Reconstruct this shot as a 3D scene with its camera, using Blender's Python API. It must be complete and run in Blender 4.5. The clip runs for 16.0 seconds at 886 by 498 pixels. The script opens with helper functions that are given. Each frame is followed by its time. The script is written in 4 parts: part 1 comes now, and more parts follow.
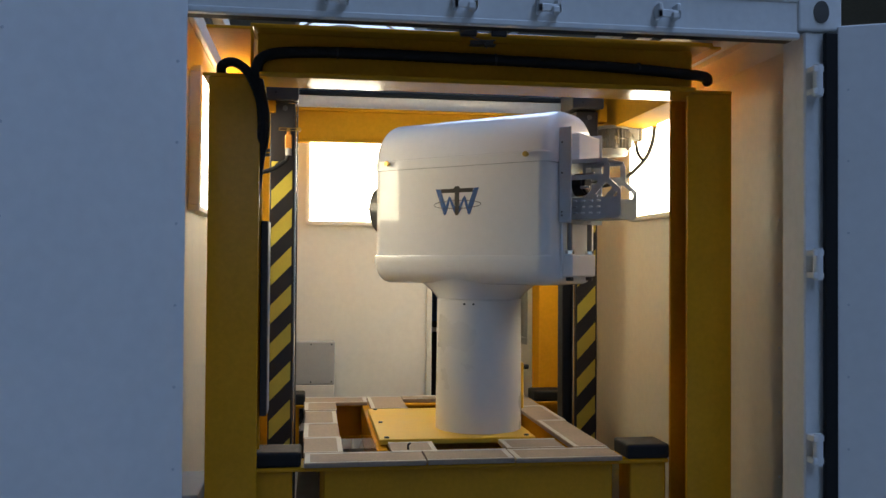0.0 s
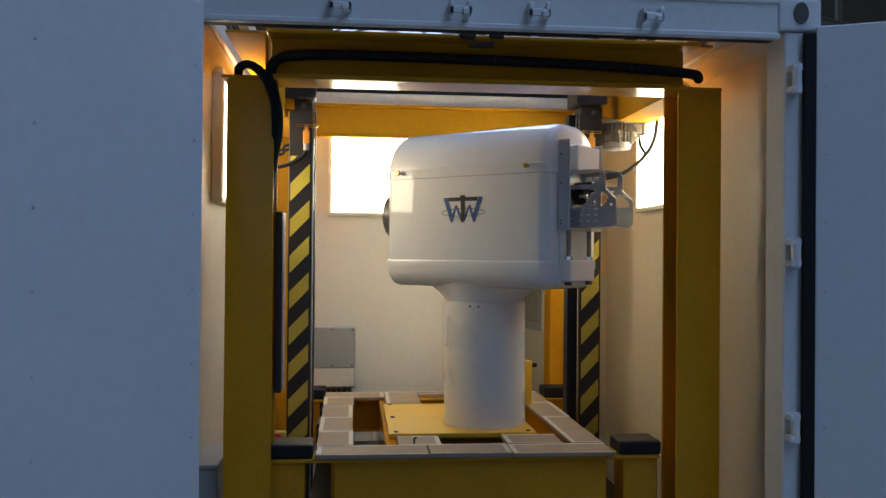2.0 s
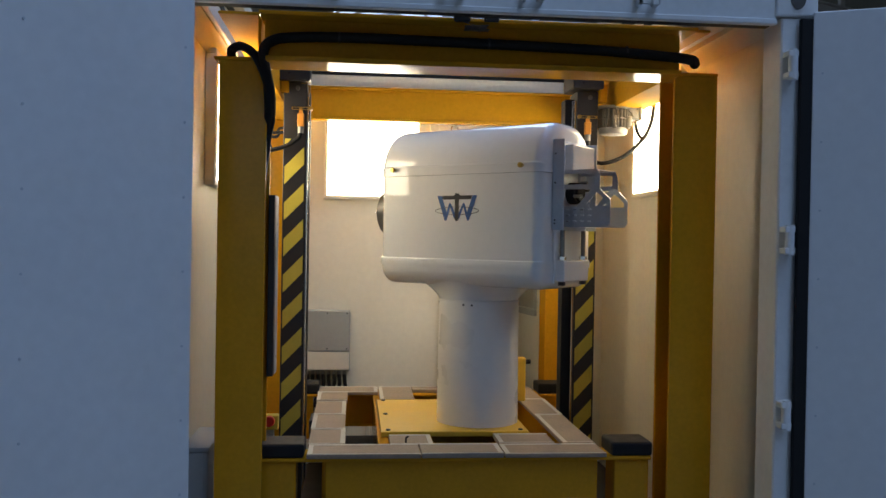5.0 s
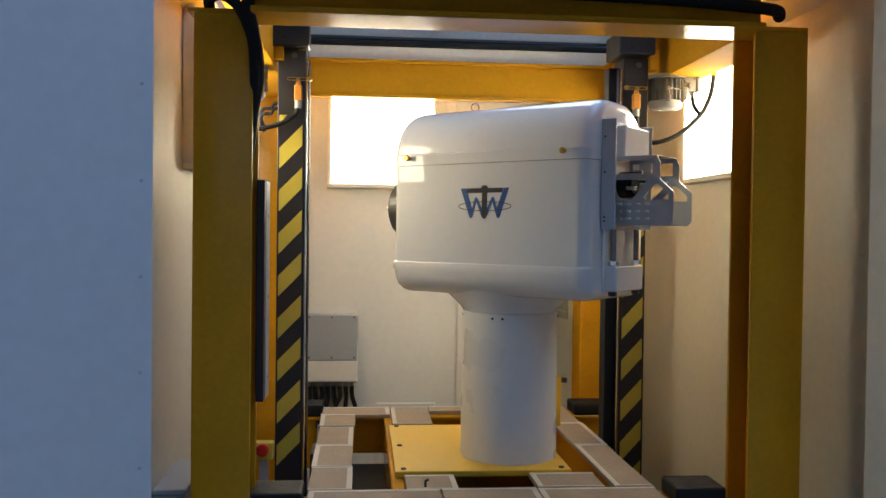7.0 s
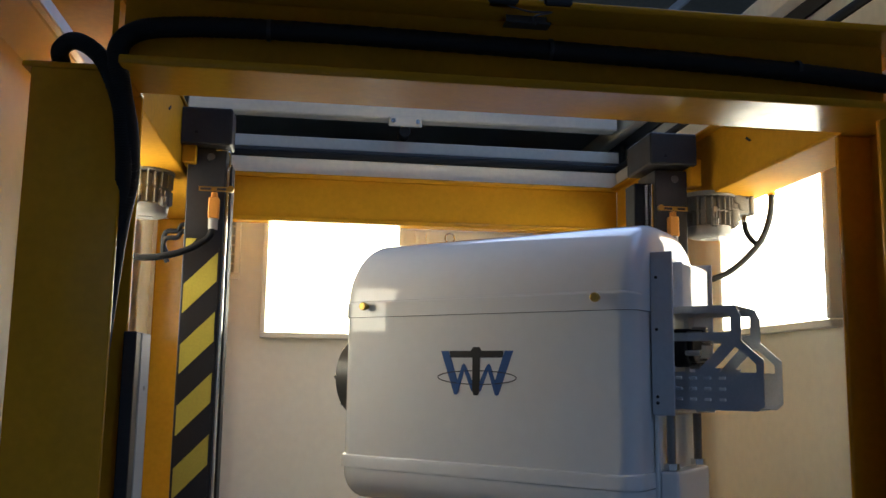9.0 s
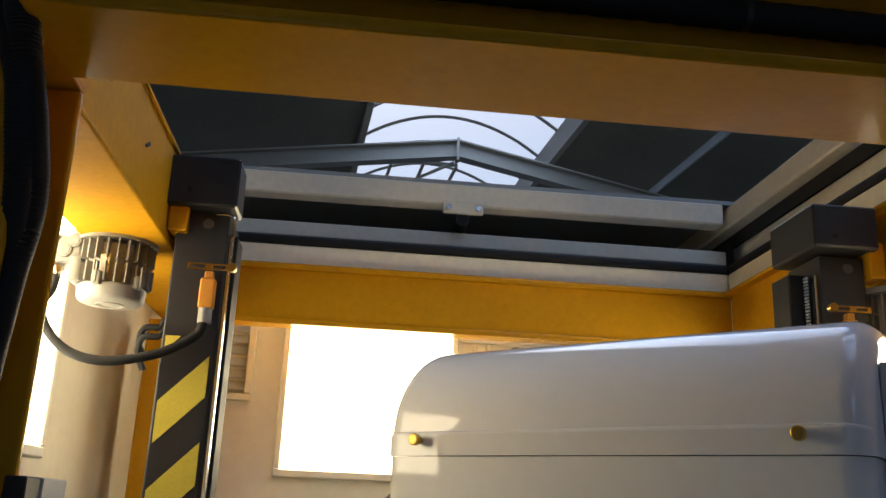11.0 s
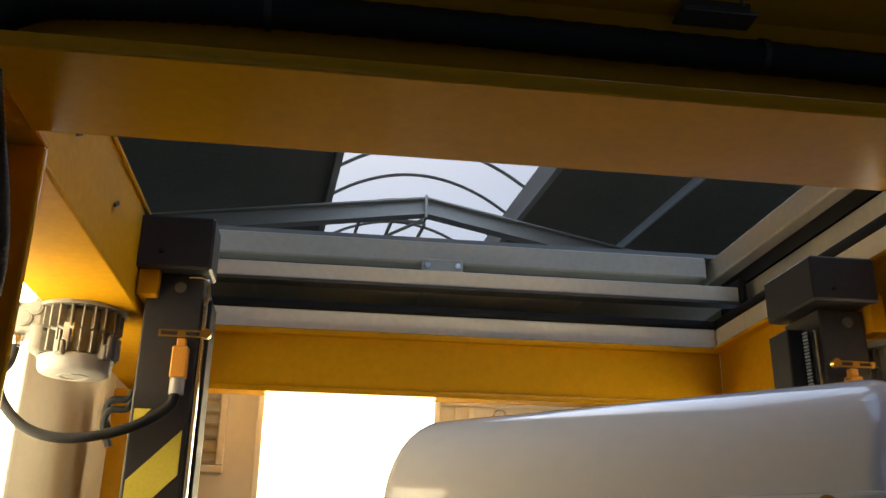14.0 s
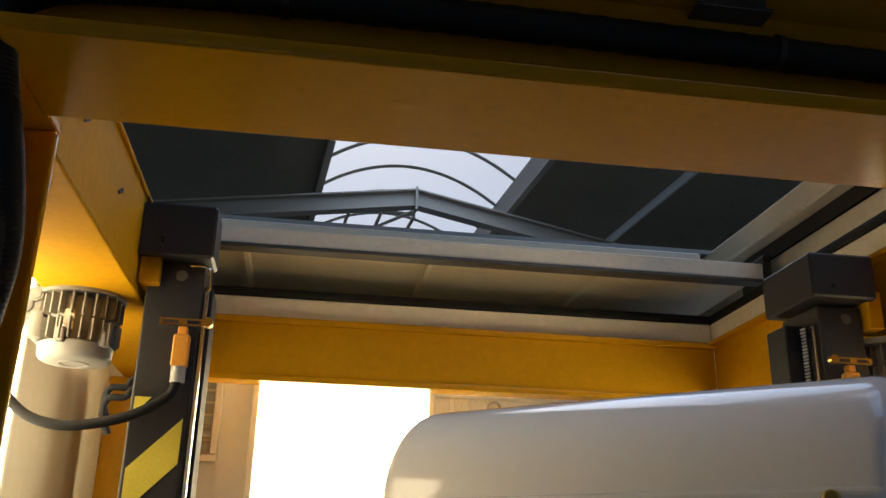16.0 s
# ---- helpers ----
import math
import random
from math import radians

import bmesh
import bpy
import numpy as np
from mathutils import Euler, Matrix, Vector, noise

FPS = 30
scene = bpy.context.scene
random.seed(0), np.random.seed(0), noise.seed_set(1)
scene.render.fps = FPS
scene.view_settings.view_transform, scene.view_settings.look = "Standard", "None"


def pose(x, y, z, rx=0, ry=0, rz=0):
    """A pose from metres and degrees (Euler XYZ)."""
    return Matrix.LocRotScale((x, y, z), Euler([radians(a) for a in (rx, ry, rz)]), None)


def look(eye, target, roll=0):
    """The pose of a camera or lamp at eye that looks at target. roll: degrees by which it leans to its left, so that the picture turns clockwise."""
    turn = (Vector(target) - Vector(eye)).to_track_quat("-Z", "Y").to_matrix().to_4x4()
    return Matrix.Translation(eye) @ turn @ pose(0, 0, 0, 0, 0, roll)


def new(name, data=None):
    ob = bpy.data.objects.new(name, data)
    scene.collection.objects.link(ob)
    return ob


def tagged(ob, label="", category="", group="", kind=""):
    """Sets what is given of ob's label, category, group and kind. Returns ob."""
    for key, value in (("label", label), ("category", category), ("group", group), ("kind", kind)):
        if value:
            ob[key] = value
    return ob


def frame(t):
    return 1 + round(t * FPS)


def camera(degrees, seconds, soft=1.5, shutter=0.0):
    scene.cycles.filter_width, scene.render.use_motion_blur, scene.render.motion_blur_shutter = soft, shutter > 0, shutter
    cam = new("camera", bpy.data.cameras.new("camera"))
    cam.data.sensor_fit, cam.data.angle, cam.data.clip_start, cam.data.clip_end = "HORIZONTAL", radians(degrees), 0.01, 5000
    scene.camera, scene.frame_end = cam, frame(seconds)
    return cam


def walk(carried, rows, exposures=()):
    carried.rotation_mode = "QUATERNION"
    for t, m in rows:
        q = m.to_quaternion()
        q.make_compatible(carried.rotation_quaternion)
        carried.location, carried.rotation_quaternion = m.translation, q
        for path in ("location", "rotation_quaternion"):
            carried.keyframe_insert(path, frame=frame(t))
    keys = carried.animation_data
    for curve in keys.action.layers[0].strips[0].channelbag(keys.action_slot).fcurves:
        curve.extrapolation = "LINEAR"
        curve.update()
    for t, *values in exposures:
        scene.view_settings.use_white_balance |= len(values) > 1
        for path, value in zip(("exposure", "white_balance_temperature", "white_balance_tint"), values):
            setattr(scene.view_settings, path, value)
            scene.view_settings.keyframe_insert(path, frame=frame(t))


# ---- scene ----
cam = camera(52.7, 16.0)
PATH = [
    (0, (-0.628, -2.941, 1.634), (-0.344, -0.962, 1.67), 0.4),
    (0.5, (-0.539, -3.059, 1.632), (-0.327, -1.071, 1.678), 0.7),
    (1, (-0.503, -3.142, 1.627), (-0.317, -1.151, 1.656), 0.7),
    (1.5, (-0.5, -3.182, 1.623), (-0.301, -1.192, 1.644), 0.8),
    (2, (-0.505, -3.19, 1.622), (-0.31, -1.2, 1.638), 0.5),
    (2.5, (-0.5, -3.18, 1.628), (-0.302, -1.19, 1.619), 0.5),
    (3, (-0.48, -3.173, 1.622), (-0.28, -1.183, 1.63), 0.8),
    (3.5, (-0.484, -3.167, 1.623), (-0.277, -1.178, 1.62), 0.5),
    (5.8, (-0.47, -3.185, 1.636), (-0.309, -1.192, 1.585), 2.0),
    (6, (-0.484, -3.1, 1.651), (-0.363, -1.105, 1.581), 1.5),
    (6.5, (-0.49, -2.841, 1.648), (-0.375, -0.845, 1.577), 1.2),
    (7, (-0.475, -2.491, 1.63), (-0.297, -0.499, 1.593), 0.7),
    (7.5, (-0.419, -2.229, 1.671), (-0.232, -0.239, 1.604), 0.5),
    (8, (-0.361, -1.959, 1.667), (-0.19, 0.033, 1.734), 1.8),
    (8.5, (-0.375, -1.718, 1.684), (-0.196, 0.266, 1.861), 2.5),
    (9, (-0.426, -1.405, 1.713), (-0.157, 0.556, 1.998), 0.9),
    (9.5, (-0.429, -1.119, 1.716), (-0.182, 0.837, 2.052), 1.4),
    (10, (-0.41, -0.882, 1.755), (-0.238, 1.06, 2.2), 2.6),
    (10.2, (-0.408, -0.8, 1.761), (-0.241, 1.134, 2.242), 2.5),
    (12.5, (-0.471, -0.493, 1.808), (-0.246, 1.391, 2.443), 2.0),
    (13, (-0.47, -0.485, 1.812), (-0.237, 1.386, 2.479), 1.4),
    (13.5, (-0.465, -0.492, 1.807), (-0.224, 1.371, 2.494), 0.9),
    (14, (-0.46, -0.491, 1.81), (-0.217, 1.37, 2.501), 0.8),
    (14.5, (-0.458, -0.485, 1.813), (-0.212, 1.373, 2.509), 0.9),
    (15, (-0.465, -0.488, 1.81), (-0.218, 1.371, 2.506), 1.0),
    (15.5, (-0.483, -0.487, 1.807), (-0.227, 1.372, 2.498), 1.3),
    (16, (-0.491, -0.486, 1.809), (-0.22, 1.378, 2.484), 1.3),
]
walk(cam, [(t, look(eye, target, roll)) for t, eye, target, roll in PATH],
     [(0, 0.22, 6350, 10), (1, 0.09, 6350, 10), (3, 0.18, 6380, 10), (3.5, 0.23, 6400, 10), (5.8, 0.17, 6450, 10), (6.5, 0.29, 6400, 10), (7.5, 0.33, 6250, 10), (8, 0.02, 6050, 10), (8.5, -0.36, 5850, 10), (9, -0.38, 5800, 10), (9.5, -0.38, 5900, 10),
      (10, -0.28, 6250, 10), (12.5, -0.34, 7300, 10), (13.5, -0.40, 7400, 10), (16, -0.44, 7450, 10)])

# ---- world, lamps, exposure ----
world = bpy.data.worlds.new("world")
scene.world = world
world.use_nodes = True
wn = world.node_tree.nodes
sky = wn.new("ShaderNodeTexSky")
sky.sky_type, sky.sun_disc = "NISHITA", False
sky.sun_elevation, sky.sun_rotation = radians(48), radians(0)
sky.dust_density, sky.air_density, sky.ozone_density = 2.0, 1.0, 2.5
world.node_tree.links.new(sky.outputs[0], wn["Background"].inputs[0])
wn["Background"].inputs[1].default_value = 0.13


def area_lamp(name, m, sx, sy, power, color):
    d = bpy.data.lights.new(name, "AREA")
    d.shape, d.size, d.size_y, d.energy, d.color = "RECTANGLE", sx, sy, power, color
    ob = new(name, d)
    ob.matrix_world = m
    return ob


SKYLIGHT_POWER = 185
DAY = (0.40, 0.60, 1.0)
# daylight that comes down through the roof's long skylight
for yy in (-9.0, -1.0, 7.0, 15.0, 23.0):
    area_lamp("skylight_daylight", pose(1.3 - 0.08 * (yy - 12), yy, 8.0), 2.8, 7.0, SKYLIGHT_POWER, DAY)
# added fill in daylight colour from behind the way in, with no seen source
area_lamp("added_front_fill", look((-2.0, -13.7, 2.4), (0, 0, 1.6)), 4.5, 4.0, 10, DAY)


# ---- materials ----
def material(name, color, rough=0.5, metal=0.0, vary=0.12, scale=6.0, bump=0.0, bump_scale=60.0, grime=None, spec=0.5, coat=0.0):
    m = bpy.data.materials.new(name)
    m.use_nodes = True
    nt = m.node_tree
    b = nt.nodes["Principled BSDF"]
    b.inputs["Metallic"].default_value = metal
    b.inputs["Specular IOR Level"].default_value = spec
    b.inputs["Coat Weight"].default_value = coat
    b.inputs["Coat Roughness"].default_value = 0.08
    tc = nt.nodes.new("ShaderNodeTexCoord")
    n1 = nt.nodes.new("ShaderNodeTexNoise")
    n1.inputs["Scale"].default_value, n1.inputs["Detail"].default_value = scale, 6
    n2 = nt.nodes.new("ShaderNodeTexNoise")
    n2.inputs["Scale"].default_value, n2.inputs["Detail"].default_value = scale * 11, 3
    for n in (n1, n2):
        nt.links.new(tc.outputs["Object"], n.inputs["Vector"])
    add = nt.nodes.new("ShaderNodeMath")
    add.operation = "ADD"
    nt.links.new(n1.outputs["Fac"], add.inputs[0])
    nt.links.new(n2.outputs["Fac"], add.inputs[1])
    ramp = nt.nodes.new("ShaderNodeMapRange")
    ramp.inputs[1].default_value, ramp.inputs[2].default_value = 0.65, 1.35
    nt.links.new(add.outputs[0], ramp.inputs[0])
    mix = nt.nodes.new("ShaderNodeMix")
    mix.data_type = "RGBA"
    dark = grime or tuple(c * (1 - vary) for c in color)
    mix.inputs[6].default_value = (*dark, 1)
    mix.inputs[7].default_value = (*[min(1, c * (1 + vary * 0.5)) for c in color], 1)
    nt.links.new(ramp.outputs[0], mix.inputs[0])
    nt.links.new(mix.outputs[2], b.inputs["Base Color"])
    rr = nt.nodes.new("ShaderNodeMapRange")
    rr.inputs[3].default_value, rr.inputs[4].default_value = rough * 0.8, min(1, rough * 1.25)
    nt.links.new(n1.outputs["Fac"], rr.inputs[0])
    nt.links.new(rr.outputs[0], b.inputs["Roughness"])
    if bump:
        nb = nt.nodes.new("ShaderNodeTexNoise")
        nb.inputs["Scale"].default_value, nb.inputs["Detail"].default_value = bump_scale, 4
        nt.links.new(tc.outputs["Object"], nb.inputs["Vector"])
        bp = nt.nodes.new("ShaderNodeBump")
        bp.inputs["Strength"].default_value, bp.inputs["Distance"].default_value = bump, 0.004
        nt.links.new(nb.outputs["Fac"], bp.inputs["Height"])
        nt.links.new(bp.outputs[0], b.inputs["Normal"])
    return m


def wavy(m, scale, strength):
    """Adds the slow upright ripples of a thin sheet to a material's relief."""
    nt = m.node_tree
    old = next(n for n in nt.nodes if n.bl_idname == "ShaderNodeBump")
    tc = next(n for n in nt.nodes if n.bl_idname == "ShaderNodeTexCoord")
    mp = nt.nodes.new("ShaderNodeMapping")
    mp.inputs["Scale"].default_value = (1, 1, 0.04)
    nz = nt.nodes.new("ShaderNodeTexNoise")
    nz.inputs["Scale"].default_value, nz.inputs["Detail"].default_value = scale, 1.5
    b2 = nt.nodes.new("ShaderNodeBump")
    b2.inputs["Strength"].default_value, b2.inputs["Distance"].default_value = strength, 0.03
    nt.links.new(tc.outputs["Object"], mp.inputs[0])
    nt.links.new(mp.outputs[0], nz.inputs["Vector"])
    nt.links.new(nz.outputs["Fac"], b2.inputs["Height"])
    nt.links.new(old.outputs[0], b2.inputs["Normal"])
    nt.links.new(b2.outputs[0], nt.nodes["Principled BSDF"].inputs["Normal"])


def glowing(name, color, strength):
    m = bpy.data.materials.new(name)
    m.use_nodes = True
    b = m.node_tree.nodes["Principled BSDF"]
    b.inputs["Base Color"].default_value = (0.8, 0.8, 0.78, 1)
    b.inputs["Emission Color"].default_value = (*color, 1)
    b.inputs["Emission Strength"].default_value = strength
    return m


M_YELLOW = material("yellow_gloss_paint", (0.595, 0.283, 0.013), 0.13, vary=0.12, scale=5, bump=0.035, bump_scale=110, spec=0.14)
M_YELLOW_PLATE = material("yellow_plate_paint", (0.72, 0.44, 0.03), 0.4, vary=0.08, scale=8, bump=0.06)
M_SATIN = material("yellow_satin_paint", (0.58, 0.285, 0.012), 0.62, vary=0.14, scale=5, bump=0.08, bump_scale=90, spec=0.05)
M_DRIP = material("yellow_wet_paint", (0.60, 0.32, 0.03), 0.12, vary=0.05, scale=20, spec=0.5)
M_CREAM = material("cream_wall_paint", (0.74, 0.715, 0.63), 0.45, vary=0.06, scale=2.5, bump=0.08, bump_scale=25)
M_SIDEWALL = material("satin_side_wall_paint", (0.685, 0.64, 0.51), 0.5, vary=0.07, scale=2.5, bump=0.05, bump_scale=25)
M_CONTAINER = material("container_white_paint", (0.72, 0.73, 0.73), 0.42, vary=0.08, scale=3, bump=0.10, bump_scale=30)
wavy(M_SIDEWALL, 6.0, 0.2)
M_DOOR = material("door_lining_paint", (0.725, 0.735, 0.745), 0.5, vary=0.06, scale=2, bump=0.12, bump_scale=12)
M_GELCOAT = material("white_gelcoat", (0.80, 0.80, 0.79), 0.035, vary=0.03, scale=3, bump=0.004, bump_scale=10, spec=0.42, coat=0.0)
M_PED = material("pedestal_white_paint", (0.80, 0.79, 0.76), 0.28, vary=0.03, scale=3, bump=0.05, bump_scale=40)
M_BLACK = material("black_rubber", (0.012, 0.012, 0.013), 0.6, vary=0.3, scale=20, bump=0.2, spec=0.25)
M_COLUMN = material("charcoal_column_paint", (0.026, 0.025, 0.026), 0.45, spec=0.35, vary=0.2, scale=9, bump=0.05)
M_STRIPE = material("yellow_tape", (0.56, 0.45, 0.06), 0.42, vary=0.12, scale=14)
M_BLACKTAPE = material("black_tape", (0.016, 0.016, 0.018), 0.4, vary=0.2, scale=14)
M_ALU = material("brushed_aluminium", (0.62, 0.63, 0.65), 0.35, metal=0.9, vary=0.1, scale=15, bump=0.03)
M_STEEL = material("bright_steel", (0.62, 0.61, 0.60), 0.2, metal=1.0, vary=0.1, scale=20)
M_SHEET = material("grey_blue_sheet", (0.55, 0.58, 0.62), 0.38, metal=0.25, vary=0.08, scale=8)
M_PLATE = material("satin_metal", (0.85, 0.85, 0.84), 0.28, metal=0.6, vary=0.05, scale=8)
# warm tint stands in for interior light on rim, track and bar
M_TRACK = material("warm_tinted_white_paint", (0.88, 0.80, 0.66), 0.45, vary=0.10, scale=4, bump=0.06, spec=0.3)
M_HATCH = material("hatch_lining", (0.94, 0.84, 0.62), 0.42, metal=0.3, vary=0.06, scale=3, bump=0.06)
M_DARKMETAL = material("dark_anodised_metal", (0.11, 0.105, 0.10), 0.4, metal=0.4, vary=0.15, scale=14)
M_FLOOR = material("dark_container_floor", (0.09, 0.085, 0.08), 0.6, vary=0.3, scale=4, bump=0.2)
M_BRASS = material("brass", (0.55, 0.38, 0.10), 0.3, metal=1.0, vary=0.15, scale=30)
M_PLY = material("wood_board", (0.31, 0.235, 0.165), 0.75, vary=0.25, scale=7, bump=0.25, bump_scale=90)
M_TAPE = material("pale_joint_tape", (0.52, 0.48, 0.41), 0.7, vary=0.15, scale=18, bump=0.15)
M_BOXGREY = material("enclosure_grey", (0.36, 0.38, 0.385), 0.45, vary=0.05, scale=5, bump=0.04)
M_MOTOR = material("motor_grey_metal", (0.24, 0.23, 0.205), 0.5, metal=0.15, vary=0.2, scale=16, bump=0.1)
M_MOTORCAP = material("motor_pale_cap", (0.31, 0.30, 0.28), 0.45, metal=0.15, vary=0.1, scale=16)
M_ORANGE = material("orange_plastic", (0.72, 0.30, 0.04), 0.45, vary=0.1, scale=20)
M_RED = material("red_plastic", (0.55, 0.02, 0.015), 0.35, vary=0.1, scale=20)
M_BLUE = material("blue_decal", (0.03, 0.10, 0.30), 0.35, vary=0.06, scale=30)
M_DARKDECAL = material("black_decal", (0.02, 0.021, 0.024), 0.35, vary=0.1, scale=30)
M_CONCRETE = material("hall_concrete", (0.36, 0.36, 0.35), 0.7, vary=0.25, scale=1.2, bump=0.2, bump_scale=40)
M_HALLROOF = material("dark_roof_sheet", (0.28, 0.235, 0.155), 0.7, vary=0.2, scale=1.5, bump=0.1)
M_HALLWALL = material("hall_wall_panel", (0.20, 0.21, 0.21), 0.7, vary=0.15, scale=0.8, bump=0.1)
M_RAFTER = material("grey_rafter_paint", (0.47, 0.395, 0.305), 0.5, vary=0.1, scale=2, bump=0.05)
# window glass coloured pale for the lit things it reflects
M_PANE_SHEEN = material("pane_painted_sheen", (0.42, 0.44, 0.44), 0.18, vary=0.08, scale=3)
# paler than the rafters' grey: light on the purlins put into colour
M_PURLIN = material("brightened_purlin_grey", (0.80, 0.76, 0.70), 0.45, vary=0.1, scale=3, bump=0.05)
M_GLOW = glowing("lit_diffuser", (1.0, 0.885, 0.62), 13.2)

pane = bpy.data.materials.new("skylight_pane")
pane.use_nodes = True
pn = pane.node_tree
pn.nodes.remove(pn.nodes["Principled BSDF"])
tr, tl, mx = (pn.nodes.new(k) for k in ("ShaderNodeBsdfTransparent", "ShaderNodeBsdfGlossy", "ShaderNodeMixShader"))
tr.inputs[0].default_value, tl.inputs["Roughness"].default_value = (0.80, 0.89, 1, 1), 0.3
mx.inputs[0].default_value = 0.06
pn.links.new(tr.outputs[0], mx.inputs[1]), pn.links.new(tl.outputs[0], mx.inputs[2])
pn.links.new(mx.outputs[0], pn.nodes["Material Output"].inputs[0])


# ---- mesh helpers ----
def solid(x0, x1, y0, y1, z0, z1, bevel=0.0, seg=1):
    bm = bmesh.new()
    bmesh.ops.create_cube(bm, size=1)
    for v in bm.verts:
        v.co = Vector(((x0 + x1) / 2 + v.co.x * (x1 - x0), (y0 + y1) / 2 + v.co.y * (y1 - y0), (z0 + z1) / 2 + v.co.z * (z1 - z0)))
    if bevel:
        bmesh.ops.bevel(bm, geom=bm.edges[:], offset=bevel, segments=seg, affect="EDGES", profile=0.5)
    return bm


def join(*bms):
    out = bms[0]
    for b in bms[1:]:
        me = bpy.data.meshes.new("tmp")
        b.to_mesh(me)
        b.free()
        out.from_mesh(me)
        bpy.data.meshes.remove(me)
    return out


def rod(p, q, r, n=16, r2=None, bevel=0.0):
    """A cylinder from p to q."""
    p, q = Vector(p), Vector(q)
    bm = bmesh.new()
    bmesh.ops.create_cone(bm, cap_ends=True, segments=n, radius1=r, radius2=r if r2 is None else r2, depth=(q - p).length)
    if bevel:
        bmesh.ops.bevel(bm, geom=[e for e in bm.edges if e.calc_face_angle(0) > 1.0], offset=bevel, segments=2, affect="EDGES", profile=0.5)
    bm.transform(Matrix.Translation((p + q) / 2) @ (q - p).to_track_quat("Z", "Y").to_matrix().to_4x4())
    return bm


def lathe(profile, cx=0, cy=0, n=48):
    """A turned shape from (radius, z) pairs."""
    bm = bmesh.new()
    rings = [[bm.verts.new((cx + r * math.cos(2 * math.pi * i / n), cy + r * math.sin(2 * math.pi * i / n), z)) for i in range(n)] for r, z in profile]
    for a, b in zip(rings, rings[1:]):
        for i in range(n):
            bm.faces.new((a[i], a[(i + 1) % n], b[(i + 1) % n], b[i]))
    bm.faces.new(rings[0][::-1]), bm.faces.new(rings[-1])
    return bm


def smooth_path(pts, n=10):
    pts = [Vector(p) for p in pts]
    ext = [2 * pts[0] - pts[1], *pts, 2 * pts[-1] - pts[-2]]
    out = []
    for a, b, c, d in zip(ext, ext[1:], ext[2:], ext[3:]):
        for k in range(n):
            t = k / n
            out.append(0.5 * (2 * b + (c - a) * t + (2 * a - 5 * b + 4 * c - d) * t * t + (3 * b - a - 3 * c + d) * t ** 3))
    return out + [pts[-1]]


def tube(pts, r, n=10, steps=10, rib=0.0):
    """A bent hose through pts; rib: the depth of its corrugation."""
    path = smooth_path(pts, steps)
    bm, rings = bmesh.new(), []
    side = None
    for i, p in enumerate(path):
        d = (path[min(i + 1, len(path) - 1)] - path[max(i - 1, 0)]).normalized()
        side = d.orthogonal().normalized() if side is None else (side - d * side.dot(d)).normalized()
        up = d.cross(side)
        rr = r - (rib if i % 2 else 0)
        rings.append([bm.verts.new(p + rr * (math.cos(2 * math.pi * k / n) * side + math.sin(2 * math.pi * k / n) * up)) for k in range(n)])
    for a, b in zip(rings, rings[1:]):
        for k in range(n):
            bm.faces.new((a[k], a[(k + 1) % n], b[(k + 1) % n], b[k]))
    bm.faces.new(rings[0][::-1]), bm.faces.new(rings[-1])
    return bm


def prism(outline, d0, d1, axis="y"):
    """An outline of (a, b) pairs pushed from d0 to d1 along an axis."""
    bm = bmesh.new()
    place = {"y": lambda a, b, d: (a, d, b), "x": lambda a, b, d: (d, a, b), "z": lambda a, b, d: (a, b, d)}[axis]
    r0, r1 = ([bm.verts.new(place(a, b, d)) for a, b in outline] for d in (d0, d1))
    n = len(outline)
    for i in range(n):
        bm.faces.new((r0[i], r0[(i + 1) % n], r1[(i + 1) % n], r1[i]))
    bm.faces.new(r0[::-1]), bm.faces.new(r1)
    bmesh.ops.recalc_face_normals(bm, faces=bm.faces)
    return bm


def finish(name, bm, mat, smooth=True):
    bmesh.ops.recalc_face_normals(bm, faces=bm.faces)
    if smooth:
        # soft shading, but flat faces keep flat up to their bevels
        for f in bm.faces:
            f.smooth = True
        for e in bm.edges:
            if len(e.link_faces) == 2:
                turn = e.calc_face_angle(0.0)
                if turn > radians(12):
                    a, b = sorted(f.calc_area() for f in e.link_faces)
                    e.smooth = turn < radians(37) and b < 5 * a
    me = bpy.data.meshes.new(name)
    bm.to_mesh(me)
    bm.free()
    me.materials.append(mat)
    return me


def thing(name, label, category, group="", kind="", at=(0, 0, 0)):
    ob = new(name)
    ob.location = at
    ob.empty_display_size = 0.1
    return tagged(ob, label, category, group, kind)


def part(name, bm, mat, parent, label=""):
    ob = new(name, finish(name, bm, mat))
    ob.parent = parent
    return tagged(ob, label)


def whole(name, bm, mat, label, category, group="", kind=""):
    return tagged(new(name, finish(name, bm, mat)), label, category, group, kind)


# ---- the hall ----
whole("ground", solid(-14, 16, -14, 45, -0.3, 0), M_CONCRETE, "grey concrete floor of the hall", "floor", kind="structure")
RIDGE, EAVE, SK0, SK1 = 8.4, 6.2, -0.45, 3.0
RX = 1.05
HALL = Matrix.Translation((1.2, 12.3, 0)) @ Matrix.Rotation(radians(4.6), 4, "Z") @ Matrix.Translation((-1.2, -12.3, 0))


def roof_z(x):
    return RIDGE - abs(x - RX) * (RIDGE - EAVE) / 13.0


